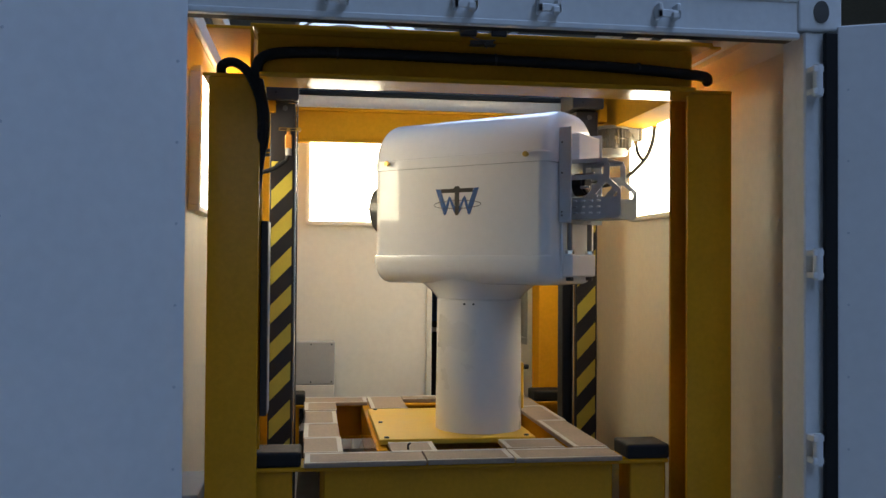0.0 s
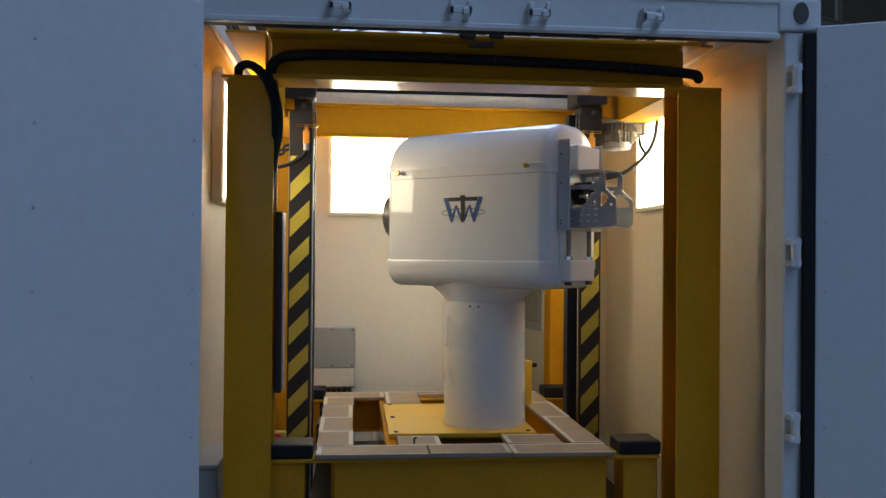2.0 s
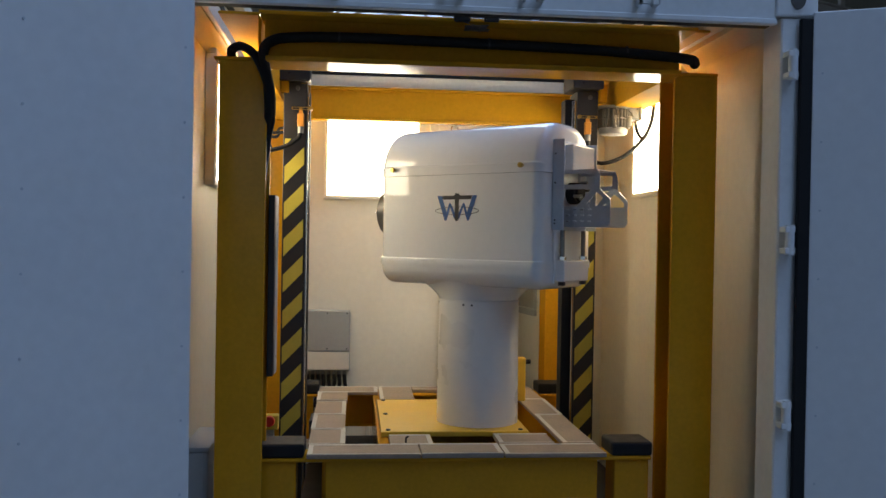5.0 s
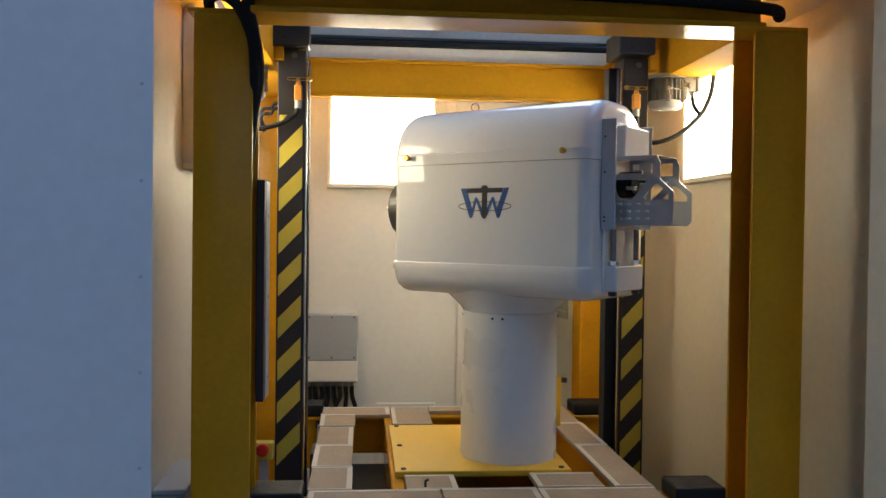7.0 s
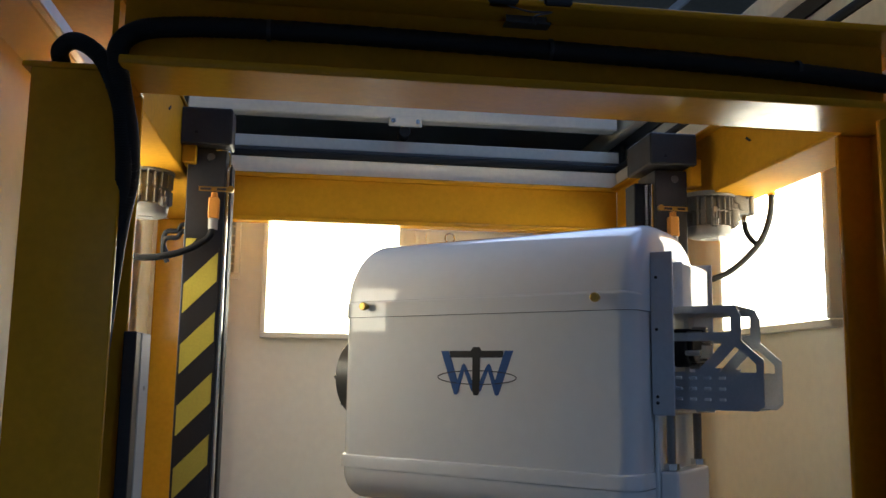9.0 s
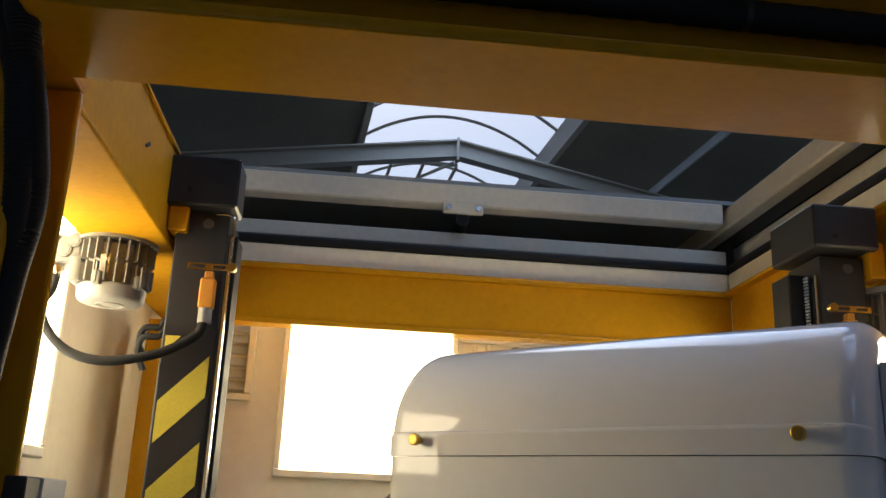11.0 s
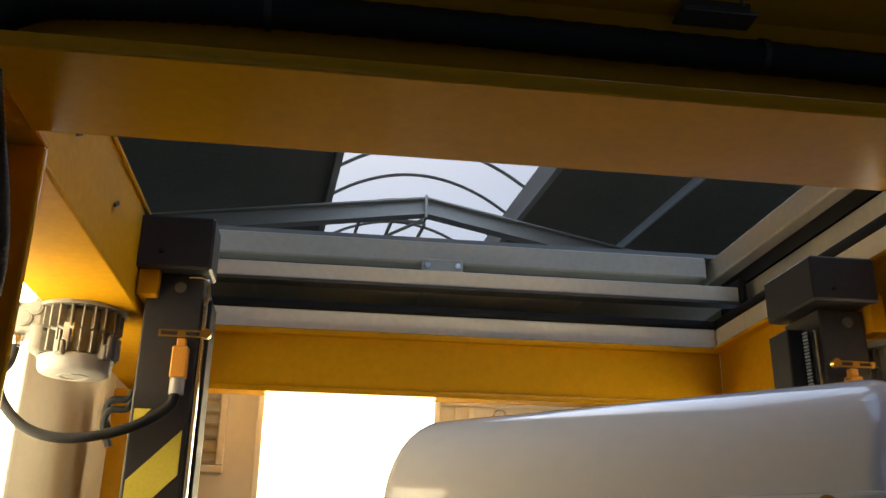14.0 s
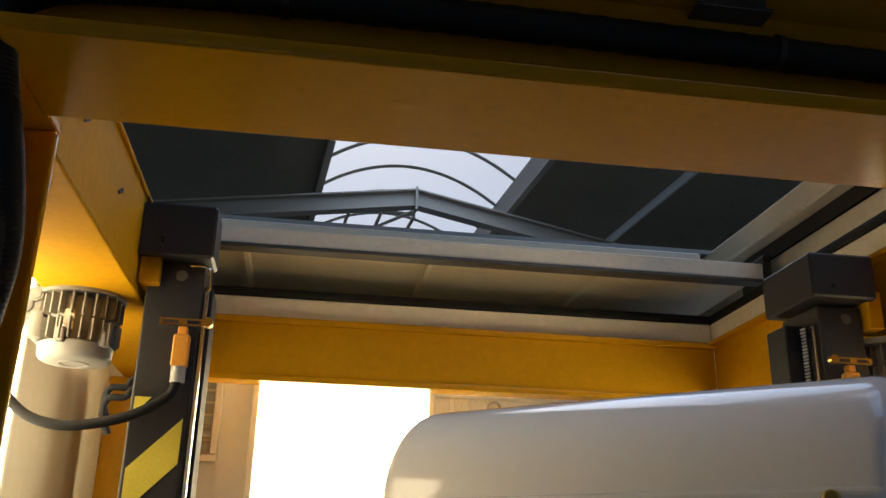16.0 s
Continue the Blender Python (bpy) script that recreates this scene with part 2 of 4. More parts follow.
for nm, xa, xb in (("hall_roof_west", -14, SK0), ("hall_roof_east", SK1, 16)):
    whole(nm, prism([(xa, roof_z(xa)), (xb, roof_z(xb)), (xb, roof_z(xb) + 0.2), (xa, roof_z(xa) + 0.2)], -14, 45), M_HALLROOF,
          "dark profiled steel roof of the hall", "roof", kind="structure").matrix_world = HALL
whole("hall_wall_west", solid(-14.3, -14, -14, 45, 0, 7.2), M_HALLWALL, "grey panel wall of the hall", "wall", kind="structure")
whole("hall_wall_east", solid(16, 16.3, -14, 45, 0, 7.2), M_HALLWALL, "grey panel wall of the hall", "wall", kind="structure")
whole("hall_wall_north", solid(-14.3, 16.3, 45, 45.3, 0, 9.6), M_HALLWALL, "grey panel end wall of the hall", "wall", kind="structure")
# unseen end wall; its gate-sized opening is assumed, to go with the fill
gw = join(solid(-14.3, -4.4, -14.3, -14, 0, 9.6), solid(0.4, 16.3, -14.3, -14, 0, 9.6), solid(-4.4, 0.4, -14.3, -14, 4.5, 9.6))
whole("hall_wall_south", gw, M_HALLWALL, "unseen grey panel end wall with an assumed opening", "wall", kind="structure")

skyl = thing("roof_skylight", "long arched translucent skylight with grey ribs", "skylight", kind="structure")
zc = roof_z(SK0)
W2, RISE = (SK1 - SK0) / 2, 0.62


def arch(y, x):
    return zc + 0.22 + RISE * (1 - ((x - (SK0 + W2)) / W2) ** 2)


for xs in (SK0, SK1):
    part("curb", solid(xs - 0.055, xs + 0.055, -14, 45, zc - 0.22, zc + 0.22), M_RAFTER, skyl)
bm = bmesh.new()
xs = [SK0 + 2 * W2 * i / 16 for i in range(17)]
ys = [-14 + i * 59 / 12 for i in range(13)]
grid = [[bm.verts.new((x, y, arch(y, x))) for x in xs] for y in ys]
for a, b in zip(grid, grid[1:]):
    for i in range(16):
        bm.faces.new((a[i], a[i + 1], b[i + 1], b[i]))
glaz = part("glazing", bm, pane, skyl, "clear arched glazing")
glaz.visible_shadow = False
for i in range(45):
    y = -12 + i * 1.22
    part("rib", tube([(x, y, arch(y, x) - 0.03) for x in xs[::2]], 0.03, 6, 3), M_RAFTER, skyl)
# an opening flap in the skylight
skyl.matrix_world = HALL
flap = thing("skylight_vent", "steel opening frame under the arched skylight", "vent frame")
for y in (16.6, 18.4):
    part("cross_bar", solid(0.35, 1.75, y, y + 0.06, zc + 0.55, zc + 0.61), M_RAFTER, flap)
for x in (0.35, 1.0, 1.69):
    part("side_bar", solid(x, x + 0.06, 16.6, 18.46, zc + 0.50, zc + 0.55), M_RAFTER, flap)
part("drive_arm", rod((1.0, 17.5, zc + 0.52), (1.5, 15.2, zc + 0.1), 0.035, 8), M_RAFTER, flap)
flap.matrix_world = HALL


def rafter(y):
    r = thing("rafter", "grey steel roof rafter bent at the ridge", "rafter", "rafters of the hall")
    for s in (-1, 1):
        xe = RX + s * 13
        za, zb = roof_z(RX) - 1.03, roof_z(xe) - 1.03
        def bar(lo, hi, hw):
            return prism([(RX, za + lo), (xe, zb + lo), (xe, zb + hi), (RX, za + hi)], y - hw, y + hw)
        arm = part("web", bar(0.025, 0.275, 0.012), M_RAFTER, r)
        part("flange", bar(0, 0.025, 0.11), M_RAFTER, arm)
        part("flange", bar(0.275, 0.30, 0.11), M_RAFTER, arm)
        for k in (8.0, 12.0):
            xs = RX + s * k
            part("roof_stub", solid(xs - 0.05, xs + 0.05, y - 0.05, y + 0.05, roof_z(xs) - 0.74, roof_z(xs) + 0.02), M_RAFTER, r)
    r.matrix_world = HALL
    part("ridge_plate", solid(RX - 0.02, RX + 0.02, y - 0.12, y + 0.12, roof_z(RX) - 1.10, roof_z(RX) - 0.70), M_RAFTER, r)


for y in (-7.0, 1.0, 13.0, 21.0, 29.0):
    rafter(y)
for x in (-9.5, -5.2, 5.0, 11.5):
    whole("purlin", solid(x - 0.022, x + 0.022, -14, 45, roof_z(x) - 0.15, roof_z(x) - 0.004), M_PURLIN, "thin grey steel purlin under the dark roof", "purlin", "purlins").matrix_world = HALL

# ---- the container's shell ----
IN, OUT = 1.17, 1.219
whole("container_floor", solid(-IN, IN, 0.02, 6.0, 0.1, 0.16), M_FLOOR, "grey floor of the container", "floor", kind="structure")
for nm, s in (("wall_west", -1), ("wall_east", 1)):
    xa, xb = sorted((s * IN, s * OUT))
    whole(nm, solid(xa, xb, 0.12, 6.0, 0.1, 2.56), M_SIDEWALL, "smooth cream painted side wall of the container", "wall", kind="structure")
DX0, DX1, DZ = 0.106, 0.80, 2.16
whole("wall_north", join(solid(-IN, DX0, 2.66, 2.72, 0.16, 2.56), solid(DX1, IN, 2.66, 2.72, 0.16, 2.56), solid(DX0, DX1, 2.66, 2.72, DZ, 2.56)), M_CREAM, "smooth cream painted partition wall", "wall", kind="structure")
whole("wall_back", solid(-IN, IN, 5.95, 6.0, 0.16, 2.56), M_CREAM, "plain end wall of the container", "wall", kind="structure")
OX, OXL, OY1 = 0.86, 1.08, 2.345
rf = join(solid(-OUT, OUT, 0.1, 0.268, 2.56, 2.60), solid(-OUT, OUT, OY1 + 0.032, 6.0, 2.56, 2.60), solid(-OUT, -OXL - 0.032, 0.268, OY1 + 0.032, 2.56, 2.60), solid(OX + 0.032, OUT, 0.268, OY1 + 0.032, 2.56, 2.60))
whole("ceiling", rf, M_CONTAINER, "white container roof with a large hatch opening", "ceiling", kind="structure")
for nm, s in (("trim_west", -1), ("trim_east", 1)):
    whole(nm, prism([(s * 1.169, 2.47), (s * 1.169, 2.559), (s * 1.10, 2.559), (s * 1.10, 2.535)], 0.11, 2.65), M_CREAM, "cream angled trim under the roof edge", "trim", kind="structure")
rim = thing("hatch_rim", "white steel rim with a black rubber seal round the roof hatch", "rim", kind="structure")
part("rear_rim", solid(-OXL, OX, OY1, OY1 + 0.03, 2.555, 2.626, 0.003), M_TRACK, rim)
for s in (-1, 1):
    ox = OX if s > 0 else OXL
    xa, xb = sorted((s * ox, s * (ox + 0.03)))
    part("side_rim", solid(xa, xb, 0.27, OY1, 2.545, 2.626, 0.003), M_TRACK, rim)
    xa, xb = sorted((s * (ox - 0.004), s * (ox + 0.05)))
    part("side_seal", solid(xa, xb, 0.27, OY1 + 0.03, 2.627, 2.656, 0.006, 2), M_BLACK, rim, "black rubber seal")
part("rear_seal", solid(-OXL, OX, OY1 - 0.006, OY1 + 0.05, 2.627, 2.656, 0.006, 2), M_BLACK, rim, "black rubber seal")
# the raised track frame in which the roof hatch slides
trk = thing("hatch_track_frame", "white steel frame with dark side tracks over the roof", "track frame", kind="structure")
for s in (-1, 1):
    k = 0.026 if s > 0 else 0.17
    xa, xb = sorted((s * (0.93 + k), s * (1.03 + k)))
    part("top_rail", solid(xa, xb, 0.2, 4.9, 2.872, 2.955, 0.006), M_TRACK, trk)
    xa, xb = sorted((s * (0.985 + k), s * (1.05 + k)))
    part("track", join(solid(xa, xb, 0.2, 4.9, 2.818, 2.871), solid(*sorted((s * (0.982 + k), s * (1.05 + k))), 0.2, 4.9, 2.818, 2.830)), M_COLUMN, trk, "dark grey running track")
    part("side_web", solid(*sorted((s * (0.990 + k), s * (1.05 + k))), 0.2, 4.9, 2.675, 2.817, 0.003), M_TRACK, trk)
part("cross_beam", solid(-1.03, 0.93, 2.52, 2.60, 2.872, 2.955, 0.006), M_TRACK, trk)
# added sheet keeps the sky from showing in the gap above the hatch
part("added_sky_blocker", solid(-1.15, 1.05, 2.53, 4.9, 2.957, 2.972), M_BOXGREY, trk, "grey sheet added over the parked hatch to hide the sky")
stop = part("stop_plate", solid(-0.145, 0.005, 2.508, 2.519, 2.835, 2.885, 0.004), M_TRACK, trk)
for x in (-0.125, -0.015):
    part("bolt", rod((x, 2.509, 2.858), (x, 2.498, 2.858), 0.011, 6), M_STEEL, stop)
part("buffer", rod((-0.07, 2.515, 2.815), (-0.07, 2.60, 2.815), 0.025, 14), M_BLACK, stop)

# header, corner castings and corner posts of the door end
hd = thing("door_header", "white steel header beam over the container doors", "beam", kind="structure")
part("beam", join(solid(-1.06, 1.06, 0.0, 0.10, 2.455, 2.575, 0.006, 2), solid(-1.06, 1.06, -0.012, 0.02, 2.44, 2.462, 0.004), solid(-1.06, 1.06, -0.008, 0.08, 2.572, 2.592, 0.004)), M_CONTAINER, hd)
# black strip put in for the dark gap below the header
part("header_gap_dark", solid(-1.06, 1.06, 0.03, 0.09, 2.447, 2.4545), M_BLACK, hd, "dark strip standing in for the gap under the header")
for x in (-0.565, -0.14, 0.145, 0.565):
    k = part("lock_keeper", join(solid(x - 0.04, x - 0.024, -0.045, 0.0, 2.485, 2.535, 0.003), solid(x + 0.024, x + 0.04, -0.045, 0.0, 2.485, 2.535, 0.003),
                                 solid(x - 0.04, x + 0.04, -0.045, -0.036, 2.485, 2.512, 0.003)), M_CONTAINER, hd, "white steel cam keeper")
    part("cam_lug", solid(x + 0.005, x + 0.03, -0.06, -0.03, 2.478, 2.502, 0.004), M_CONTAINER, k)
for s, nm in ((-1, "corner_post_west"), (1, "corner_post_east")):
    cp = thing(nm, "white container corner post with welded door hinges", "post", kind="structure")
    part("post", join(solid(*sorted((s * 1.082, s * OUT)), 0.0, 0.15, 0.0, 2.47, 0.006), solid(*sorted((s * 1.155, s * OUT)), -0.012, 0.0, 0.1, 2.45, 0.003)), M_CONTAINER, cp)
    part("gasket", solid(*sorted((s * 1.142, s * 1.195)), -0.034, -0.013, 0.12, 2.462, 0.004), M_BLACK, cp, "black rubber door gasket")
    bm = solid(*sorted((s * 1.055, s * OUT)), -0.012, 0.165, 2.472, 2.592, 0.008, 2)
    part("corner_casting", bm, M_CONTAINER, cp)
    hx = s * 1.138
    ring = prism([(hx + 0.030 * math.cos(a) * (0.95), 2.538 + 0.040 * math.sin(a)) for a in [2 * math.pi * i / 24 for i in range(24)]], -0.018, -0.008)
    part("casting_hole", ring, M_DARKMETAL, cp, "dark oval opening in the casting")
    for z in (0.36, 1.002, 1.646, 2.290):
        part("hinge", join(solid(*sorted((s * 1.088, s * 1.128)), -0.05, -0.001, z - 0.05, z - 0.028, 0.003), solid(*sorted((s * 1.088, s * 1.128)), -0.05, -0.001, z + 0.028, z + 0.05, 0.003),
                               rod((s * 1.112, -0.035, z - 0.055), (s * 1.112, -0.035, z + 0.055), 0.017, 12)), M_CONTAINER, cp)


def container_door(name, hinge_x, direction, label):
    """An open door leaf: hinged at hinge_x, turned outwards."""
    d = thing(name, label, "door", kind="structure")
    w, h0, h1 = 1.13, 0.12, 2.486
    part("leaf", solid(0, w, 0, 0.055, h0, h1, 0.006, 2), M_DOOR, d)
    part("gasket", join(solid(w + 0.021, w + 0.022, 0.004, 0.05, h0, h1), solid(w + 0.001, w + 0.02, 0.004, 0.05, h0, h1, 0.004)), M_BLACK, d, "black rubber door gasket")
    for u in (0.035, 0.56, 1.09):
        z = h0 + 0.13
        while z < h1 - 0.03:
            for side in (-0.003, 0.0555):
                part("rivet", rod((u, side, z), (u, side + 0.0025, z), 0.0045, 8), M_SHEET, d)
            z += 0.251
    d.matrix_world = Matrix.Translation((hinge_x, -0.035, 0)) @ Matrix.Rotation(math.atan2(direction[1], direction[0]), 4, "Z")
    return d


container_door("door_west", -1.06, (-0.77, -0.64), "open container door with a smooth white riveted lining")
container_door("door_east", 1.186, (0.90, -0.43), "open container door with a white lining and black gasket")

for s, nm in ((-1, "wall_rivets_west"), (1, "wall_rivets_east")):
    rv = thing(nm, "row of small rivets in the cream side wall", "rivets", kind="structure")
    for i in range(9):
        part("rivet", rod((s * 1.1695, 0.33, 0.32 + 0.25 * i), (s * 1.1665, 0.33, 0.32 + 0.25 * i), 0.0045, 8), M_SHEET, rv)

# door in the partition wall, swung far open into the room behind
jamb = thing("door_frame", "cream steel frame round the partition's doorway", "door frame", kind="structure")
for x0, x1 in ((DX0 - 0.035, DX0), (DX1, DX1 + 0.035)):
    part("jamb", solid(x0, x1, 2.645, 2.659, 0.16, DZ + 0.035, 0.003), M_CREAM, jamb)
part("head", solid(DX0, DX1, 2.645, 2.659, DZ, DZ + 0.035, 0.003), M_CREAM, jamb)
pd = thing("partition_door", "cream door with a grey-framed window, standing open", "door", kind="structure")
DW = 0.70
part("leaf", join(solid(0, DW, -0.035, 0, 0.18, 1.15, 0.003), solid(0, DW, -0.035, 0, 1.86, 2.14, 0.003), solid(0, 0.10, -0.035, 0, 1.1502, 1.8598), solid(DW - 0.10, DW, -0.035, 0, 1.1502, 1.8598)), M_CREAM, pd)
pw = part("window_frame", join(solid(0.07, DW - 0.07, -0.047, 0.012, 1.12, 1.165, 0.004), solid(0.07, DW - 0.07, -0.047, 0.012, 1.85, 1.895, 0.004), solid(0.07, 0.115, -0.047, 0.012, 1.1655, 1.8495, 0.004), solid(DW - 0.115, DW - 0.07, -0.047, 0.012, 1.1655, 1.8495, 0.004)), M_BOXGREY, pd, "grey window frame")
part("pane", solid(0.116, DW - 0.116, -0.022, -0.016, 1.166, 1.849), M_PANE_SHEEN, pw, "window pane coloured pale in place of its reflections")
part("handle", join(solid(DW - 0.06, DW - 0.035, -0.042, -0.0355, 1.0, 1.14, 0.002), rod((DW - 0.048, -0.042, 1.09), (DW - 0.048, -0.075, 1.09), 0.008, 10), rod((DW - 0.048, -0.075, 1.09), (DW - 0.16, -0.075, 1.09), 0.008, 10)), M_STEEL, pd)
pd.matrix_world = Matrix.Translation((DX1 - 0.002, 2.70, 0)) @ Matrix.Rotation(radians(101), 4, "Z") @ Matrix.Scale(-1, 4, (0, 1, 0))
# assumed rack; its dark cabinet stands in for the back room's darkness
rack = thing("assumed_rack", "assumed rack with a pale shelf, dark cabinet for the unlit back room", "rack")
part("cabinet", solid(-0.35, 0.60, 4.9, 5.5, 0.161, 2.1, 0.006), M_COLUMN, rack)
part("shelf", solid(-0.34, 0.59, 4.78, 4.899, 1.055, 1.085, 0.003), M_PLATE, rack, "pale metal shelf")
part("display", solid(-0.2, 0.55, 4.885, 4.899, 1.14, 1.40, 0.003), M_BLUE, rack, "blue front panel")


def light_panel(m, w, inset=0.012):
    """A lit diffuser in a thin white frame, facing -y, its lower left corner at the origin."""
    p = thing("light_panel", "square glowing white light panel in a thin frame", "light panel", "wall light panels")
    h = 0.60
    d = 0.045
    part("diffuser", solid(inset, w - 0.012, -d + 0.002, -d + 0.012, 0.012, h - 0.012), M_GLOW, p, "glowing white diffuser")
    part("frame", join(solid(-0.012, w + 0.012, -d - 0.003, 0, -0.014, 0.011, 0.003), solid(-0.012, w + 0.012, -d - 0.003, 0, h - 0.011, h + 0.014, 0.003),
                       solid(-0.012, inset - 0.001, -d - 0.003, 0, 0.012, h - 0.012, 0.003), solid(w - 0.011, w + 0.012, -d - 0.003, 0, 0.012, h - 0.012, 0.003)), M_CREAM, p)
    p.matrix_world = m
    return p


light_panel(pose(-0.672, 2.658, 1.89), 0.605)
light_panel(pose(1.168, 1.89, 1.90, 0, 0, -90), 0.74)
light_panel(pose(-1.168, 1.02, 1.875, 0, 0, 90), 0.56, 0.055)

# ---- the yellow steel frame ----
FZ0, FZ1 = 2.33, 2.545
fr = thing("lifting_gantry", "glossy yellow welded steel gantry standing in the container", "gantry")
for s in (-1, 1):
    xa, xb = sorted((s * 0.833, s * 1.02))
    xm = s * 0.926
    fp = part("front_post", join(solid(xa, xb, 0.43, 0.446, 0.166, 2.324, 0.004, 2), solid(xa, xb, 0.598, 0.614, 0.166, 2.324, 0.004, 2), solid(xm - 0.006, xm + 0.006, 0.445, 0.599, 0.182, 2.324)), M_YELLOW, fr)
    part("top_plate", solid(xa, xb, 0.43, 0.614, 2.3245, 2.3365, 0.002), M_YELLOW, fp)
    part("foot_plate", solid(xa - 0.03, xb + 0.03, 0.40, 0.69, 0.16, 0.182, 0.004), M_YELLOW, fp)
    part("foot_gusset", prism([(s * 0.921, 0.182), (s * 0.70, 0.182), (s * 0.832, 0.52), (s * 0.921, 0.52)], 0.50, 0.52), M_YELLOW, fp)
    for bx in (0.88, 0.97):
        part("bolt", rod((s * bx, 0.55, 2.335), (s * bx, 0.55, 2.352), 0.016, 6), M_STEEL, fp)
    xa, xb = (-1.082, -0.885) if s < 0 else (0.70, 0.88)
    part("rear_post", solid(xa, xb, 2.26, 2.44, 0.166, FZ0, 0.006, 2), M_YELLOW, fr)
    # channel-shaped side beam
    xi, xo = (-0.858, -1.045) if s < 0 else (0.845, 1.03)
    part("side_beam", join(solid(*sorted((xi + s * 0.002, xi + s * 0.014)), 0.448, 2.30, FZ0 + 0.0125, FZ1 - 0.0125), solid(*sorted((xi, xo)), 0.448, 2.30, FZ0, FZ0 + 0.0125, 0.004, 2),
                           solid(*sorted((xi - s * (0.004 if s < 0 else 0.03), xo)), 0.54, 2.30, FZ1 - 0.012, FZ1, 0.003)), M_SATIN, fr)
    part("column_bracket", solid(*((-0.857, -0.815) if s < 0 else (0.768, 0.806)), 1.335, 1.40, FZ0 + 0.02, FZ0 + 0.11, 0.003), M_YELLOW, fr)
    for y in (0.80, 1.08):
        part("beam_hole", prism([(y - 0.016, 2.437), (y - 0.008, 2.434), (y + 0.016, 2.448), (y + 0.010, 2.453)], *sorted((xi - s * 0.0005, xi - s * 0.003)), "x"), M_BLACK, fr, "dark bolt hole")
FT = 2.506
part("front_beam", join(solid(-0.832, 0.832, 0.340, 0.535, 2.311, 2.330, 0.004, 2), solid(-0.845, 0.845, 0.432, 0.446, 2.329, FT - 0.015, 0.002), solid(-0.86, 0.90, 0.340, 0.535, FT - 0.016, FT, 0.005, 2)), M_YELLOW, fr)
part("rear_beam", join(solid(-0.845, 0.845, 2.30, 2.315, FZ0 + 0.013, FZ1 - 0.001), solid(-0.845, 0.845, 2.278, 2.34, FZ1 - 0.02, FZ1, 0.004, 2), solid(-0.845, 0.845, 2.278, 2.36, FZ0 + 0.012, FZ0 + 0.032, 0.004, 2)), M_YELLOW, fr)

rng = random.Random(7)
drips = []
for xa, xb, ya, yb, n in ((-0.47, -0.12, 0.40, 0.50, 60), (0.50, 0.76, 0.38, 0.50, 45), (-0.72, 0.60, 0.36, 0.52, 12)):
    for _ in range(n):
        x, y, w = rng.uniform(xa, xb), rng.uniform(ya, yb), rng.uniform(0.003, 0.016)
        drips.append(rod((x, y, 2.3117), (x + w, y + rng.uniform(-0.002, 0.002), 2.3115), 0.0011, 8, 0.0006))
tagged(part("paint_ripple", join(*drips), M_DRIP, fr), "glossy ripples in the yellow paint", kind="stuff")
lat = thing("roof_latch", "small dark latch with loose wire over the yellow beam", "latch")
part("jaw", solid(-0.10, -0.035, 0.33, 0.364, 2.49, 2.528, 0.004), M_COLUMN, lat)
part("jaw", solid(0.02, 0.08, 0.33, 0.364, 2.492, 2.528, 0.004), M_COLUMN, lat)
part("bracket", join(solid(-0.05, 0.04, 0.395, 0.40, 2.478, 2.526, 0.001), solid(-0.05, 0.05, 0.395, 0.43, 2.474, 2.479, 0.001)), M_DARKMETAL, lat)
part("wire", tube([(-0.06, 0.35, 2.492), (-0.01, 0.345, 2.478), (0.04, 0.35, 2.482), (0.0, 0.345, 2.468), (0.003, 0.345, 2.448)], 0.002, 6, 6), M_DARKMETAL, lat)

# ---- corrugated hoses along the frame ----
hose = thing("cable_hose", "thick black corrugated cable hose tied to the yellow frame", "hose")
part("beam_run", tube([(-0.880, 0.53, 1.62), (-0.868, 0.51, 1.76), (-0.853, 0.49, 1.90), (-0.838, 0.475, 2.02), (-0.820, 0.45, 2.11), (-0.818, 0.405, 2.19), (-0.835, 0.39, 2.28), (-0.845, 0.39, 2.35), (-0.82, 0.40, 2.395), (-0.74, 0.405, 2.416), (-0.5, 0.405, 2.424), (0, 0.405, 2.420), (0.5, 0.405, 2.411), (0.8, 0.405, 2.395), (0.90, 0.42, 2.388), (0.935, 0.47, 2.382)], 0.0215, 12, 30, 0.0011), M_BLACK, hose)
part("post_run", tube([(-0.985, 0.52, 2.355), (-0.975, 0.46, 2.372), (-0.93, 0.41, 2.375), (-0.875, 0.395, 2.335), (-0.835, 0.39, 2.25), (-0.825, 0.40, 2.18), (-0.828, 0.44, 2.10), (-0.850, 0.49, 1.98), (-0.872, 0.51, 1.84), (-0.885, 0.52, 1.2), (-0.885, 0.52, 0.70), (-0.885, 0.52, 0.19)], 0.018, 12, 30, 0.0011), M_BLACK, hose)
for x in (-0.55, 0.05, 0.62):
    part("cable_tie", rod((x - 0.004, 0.405, 2.422 - 0.020 * max(0, x)), (x + 0.004, 0.405, 2.422 - 0.020 * max(0, x)), 0.0228, 14), M_BLACKTAPE, hose)
cov = thing("cable_cover", "grey cable duct on the yellow post, its front darkened for shade", "cable cover")
# shade on the duct's front face, put into colour as a charcoal piece
part("strip", solid(-0.8325, -0.806, 0.560, 0.6145, 1.05, 1.80, 0.002), M_COLUMN, cov)
part("duct", solid(-0.8325, -0.804, 0.615, 0.715, 1.05, 1.80, 0.002), M_BOXGREY, cov, "grey cable duct")
for z in (1.12, 1.40, 1.68):
    part("rivet", rod((-0.804, 0.66, z), (-0.801, 0.66, z), 0.005, 8), M_STEEL, cov)


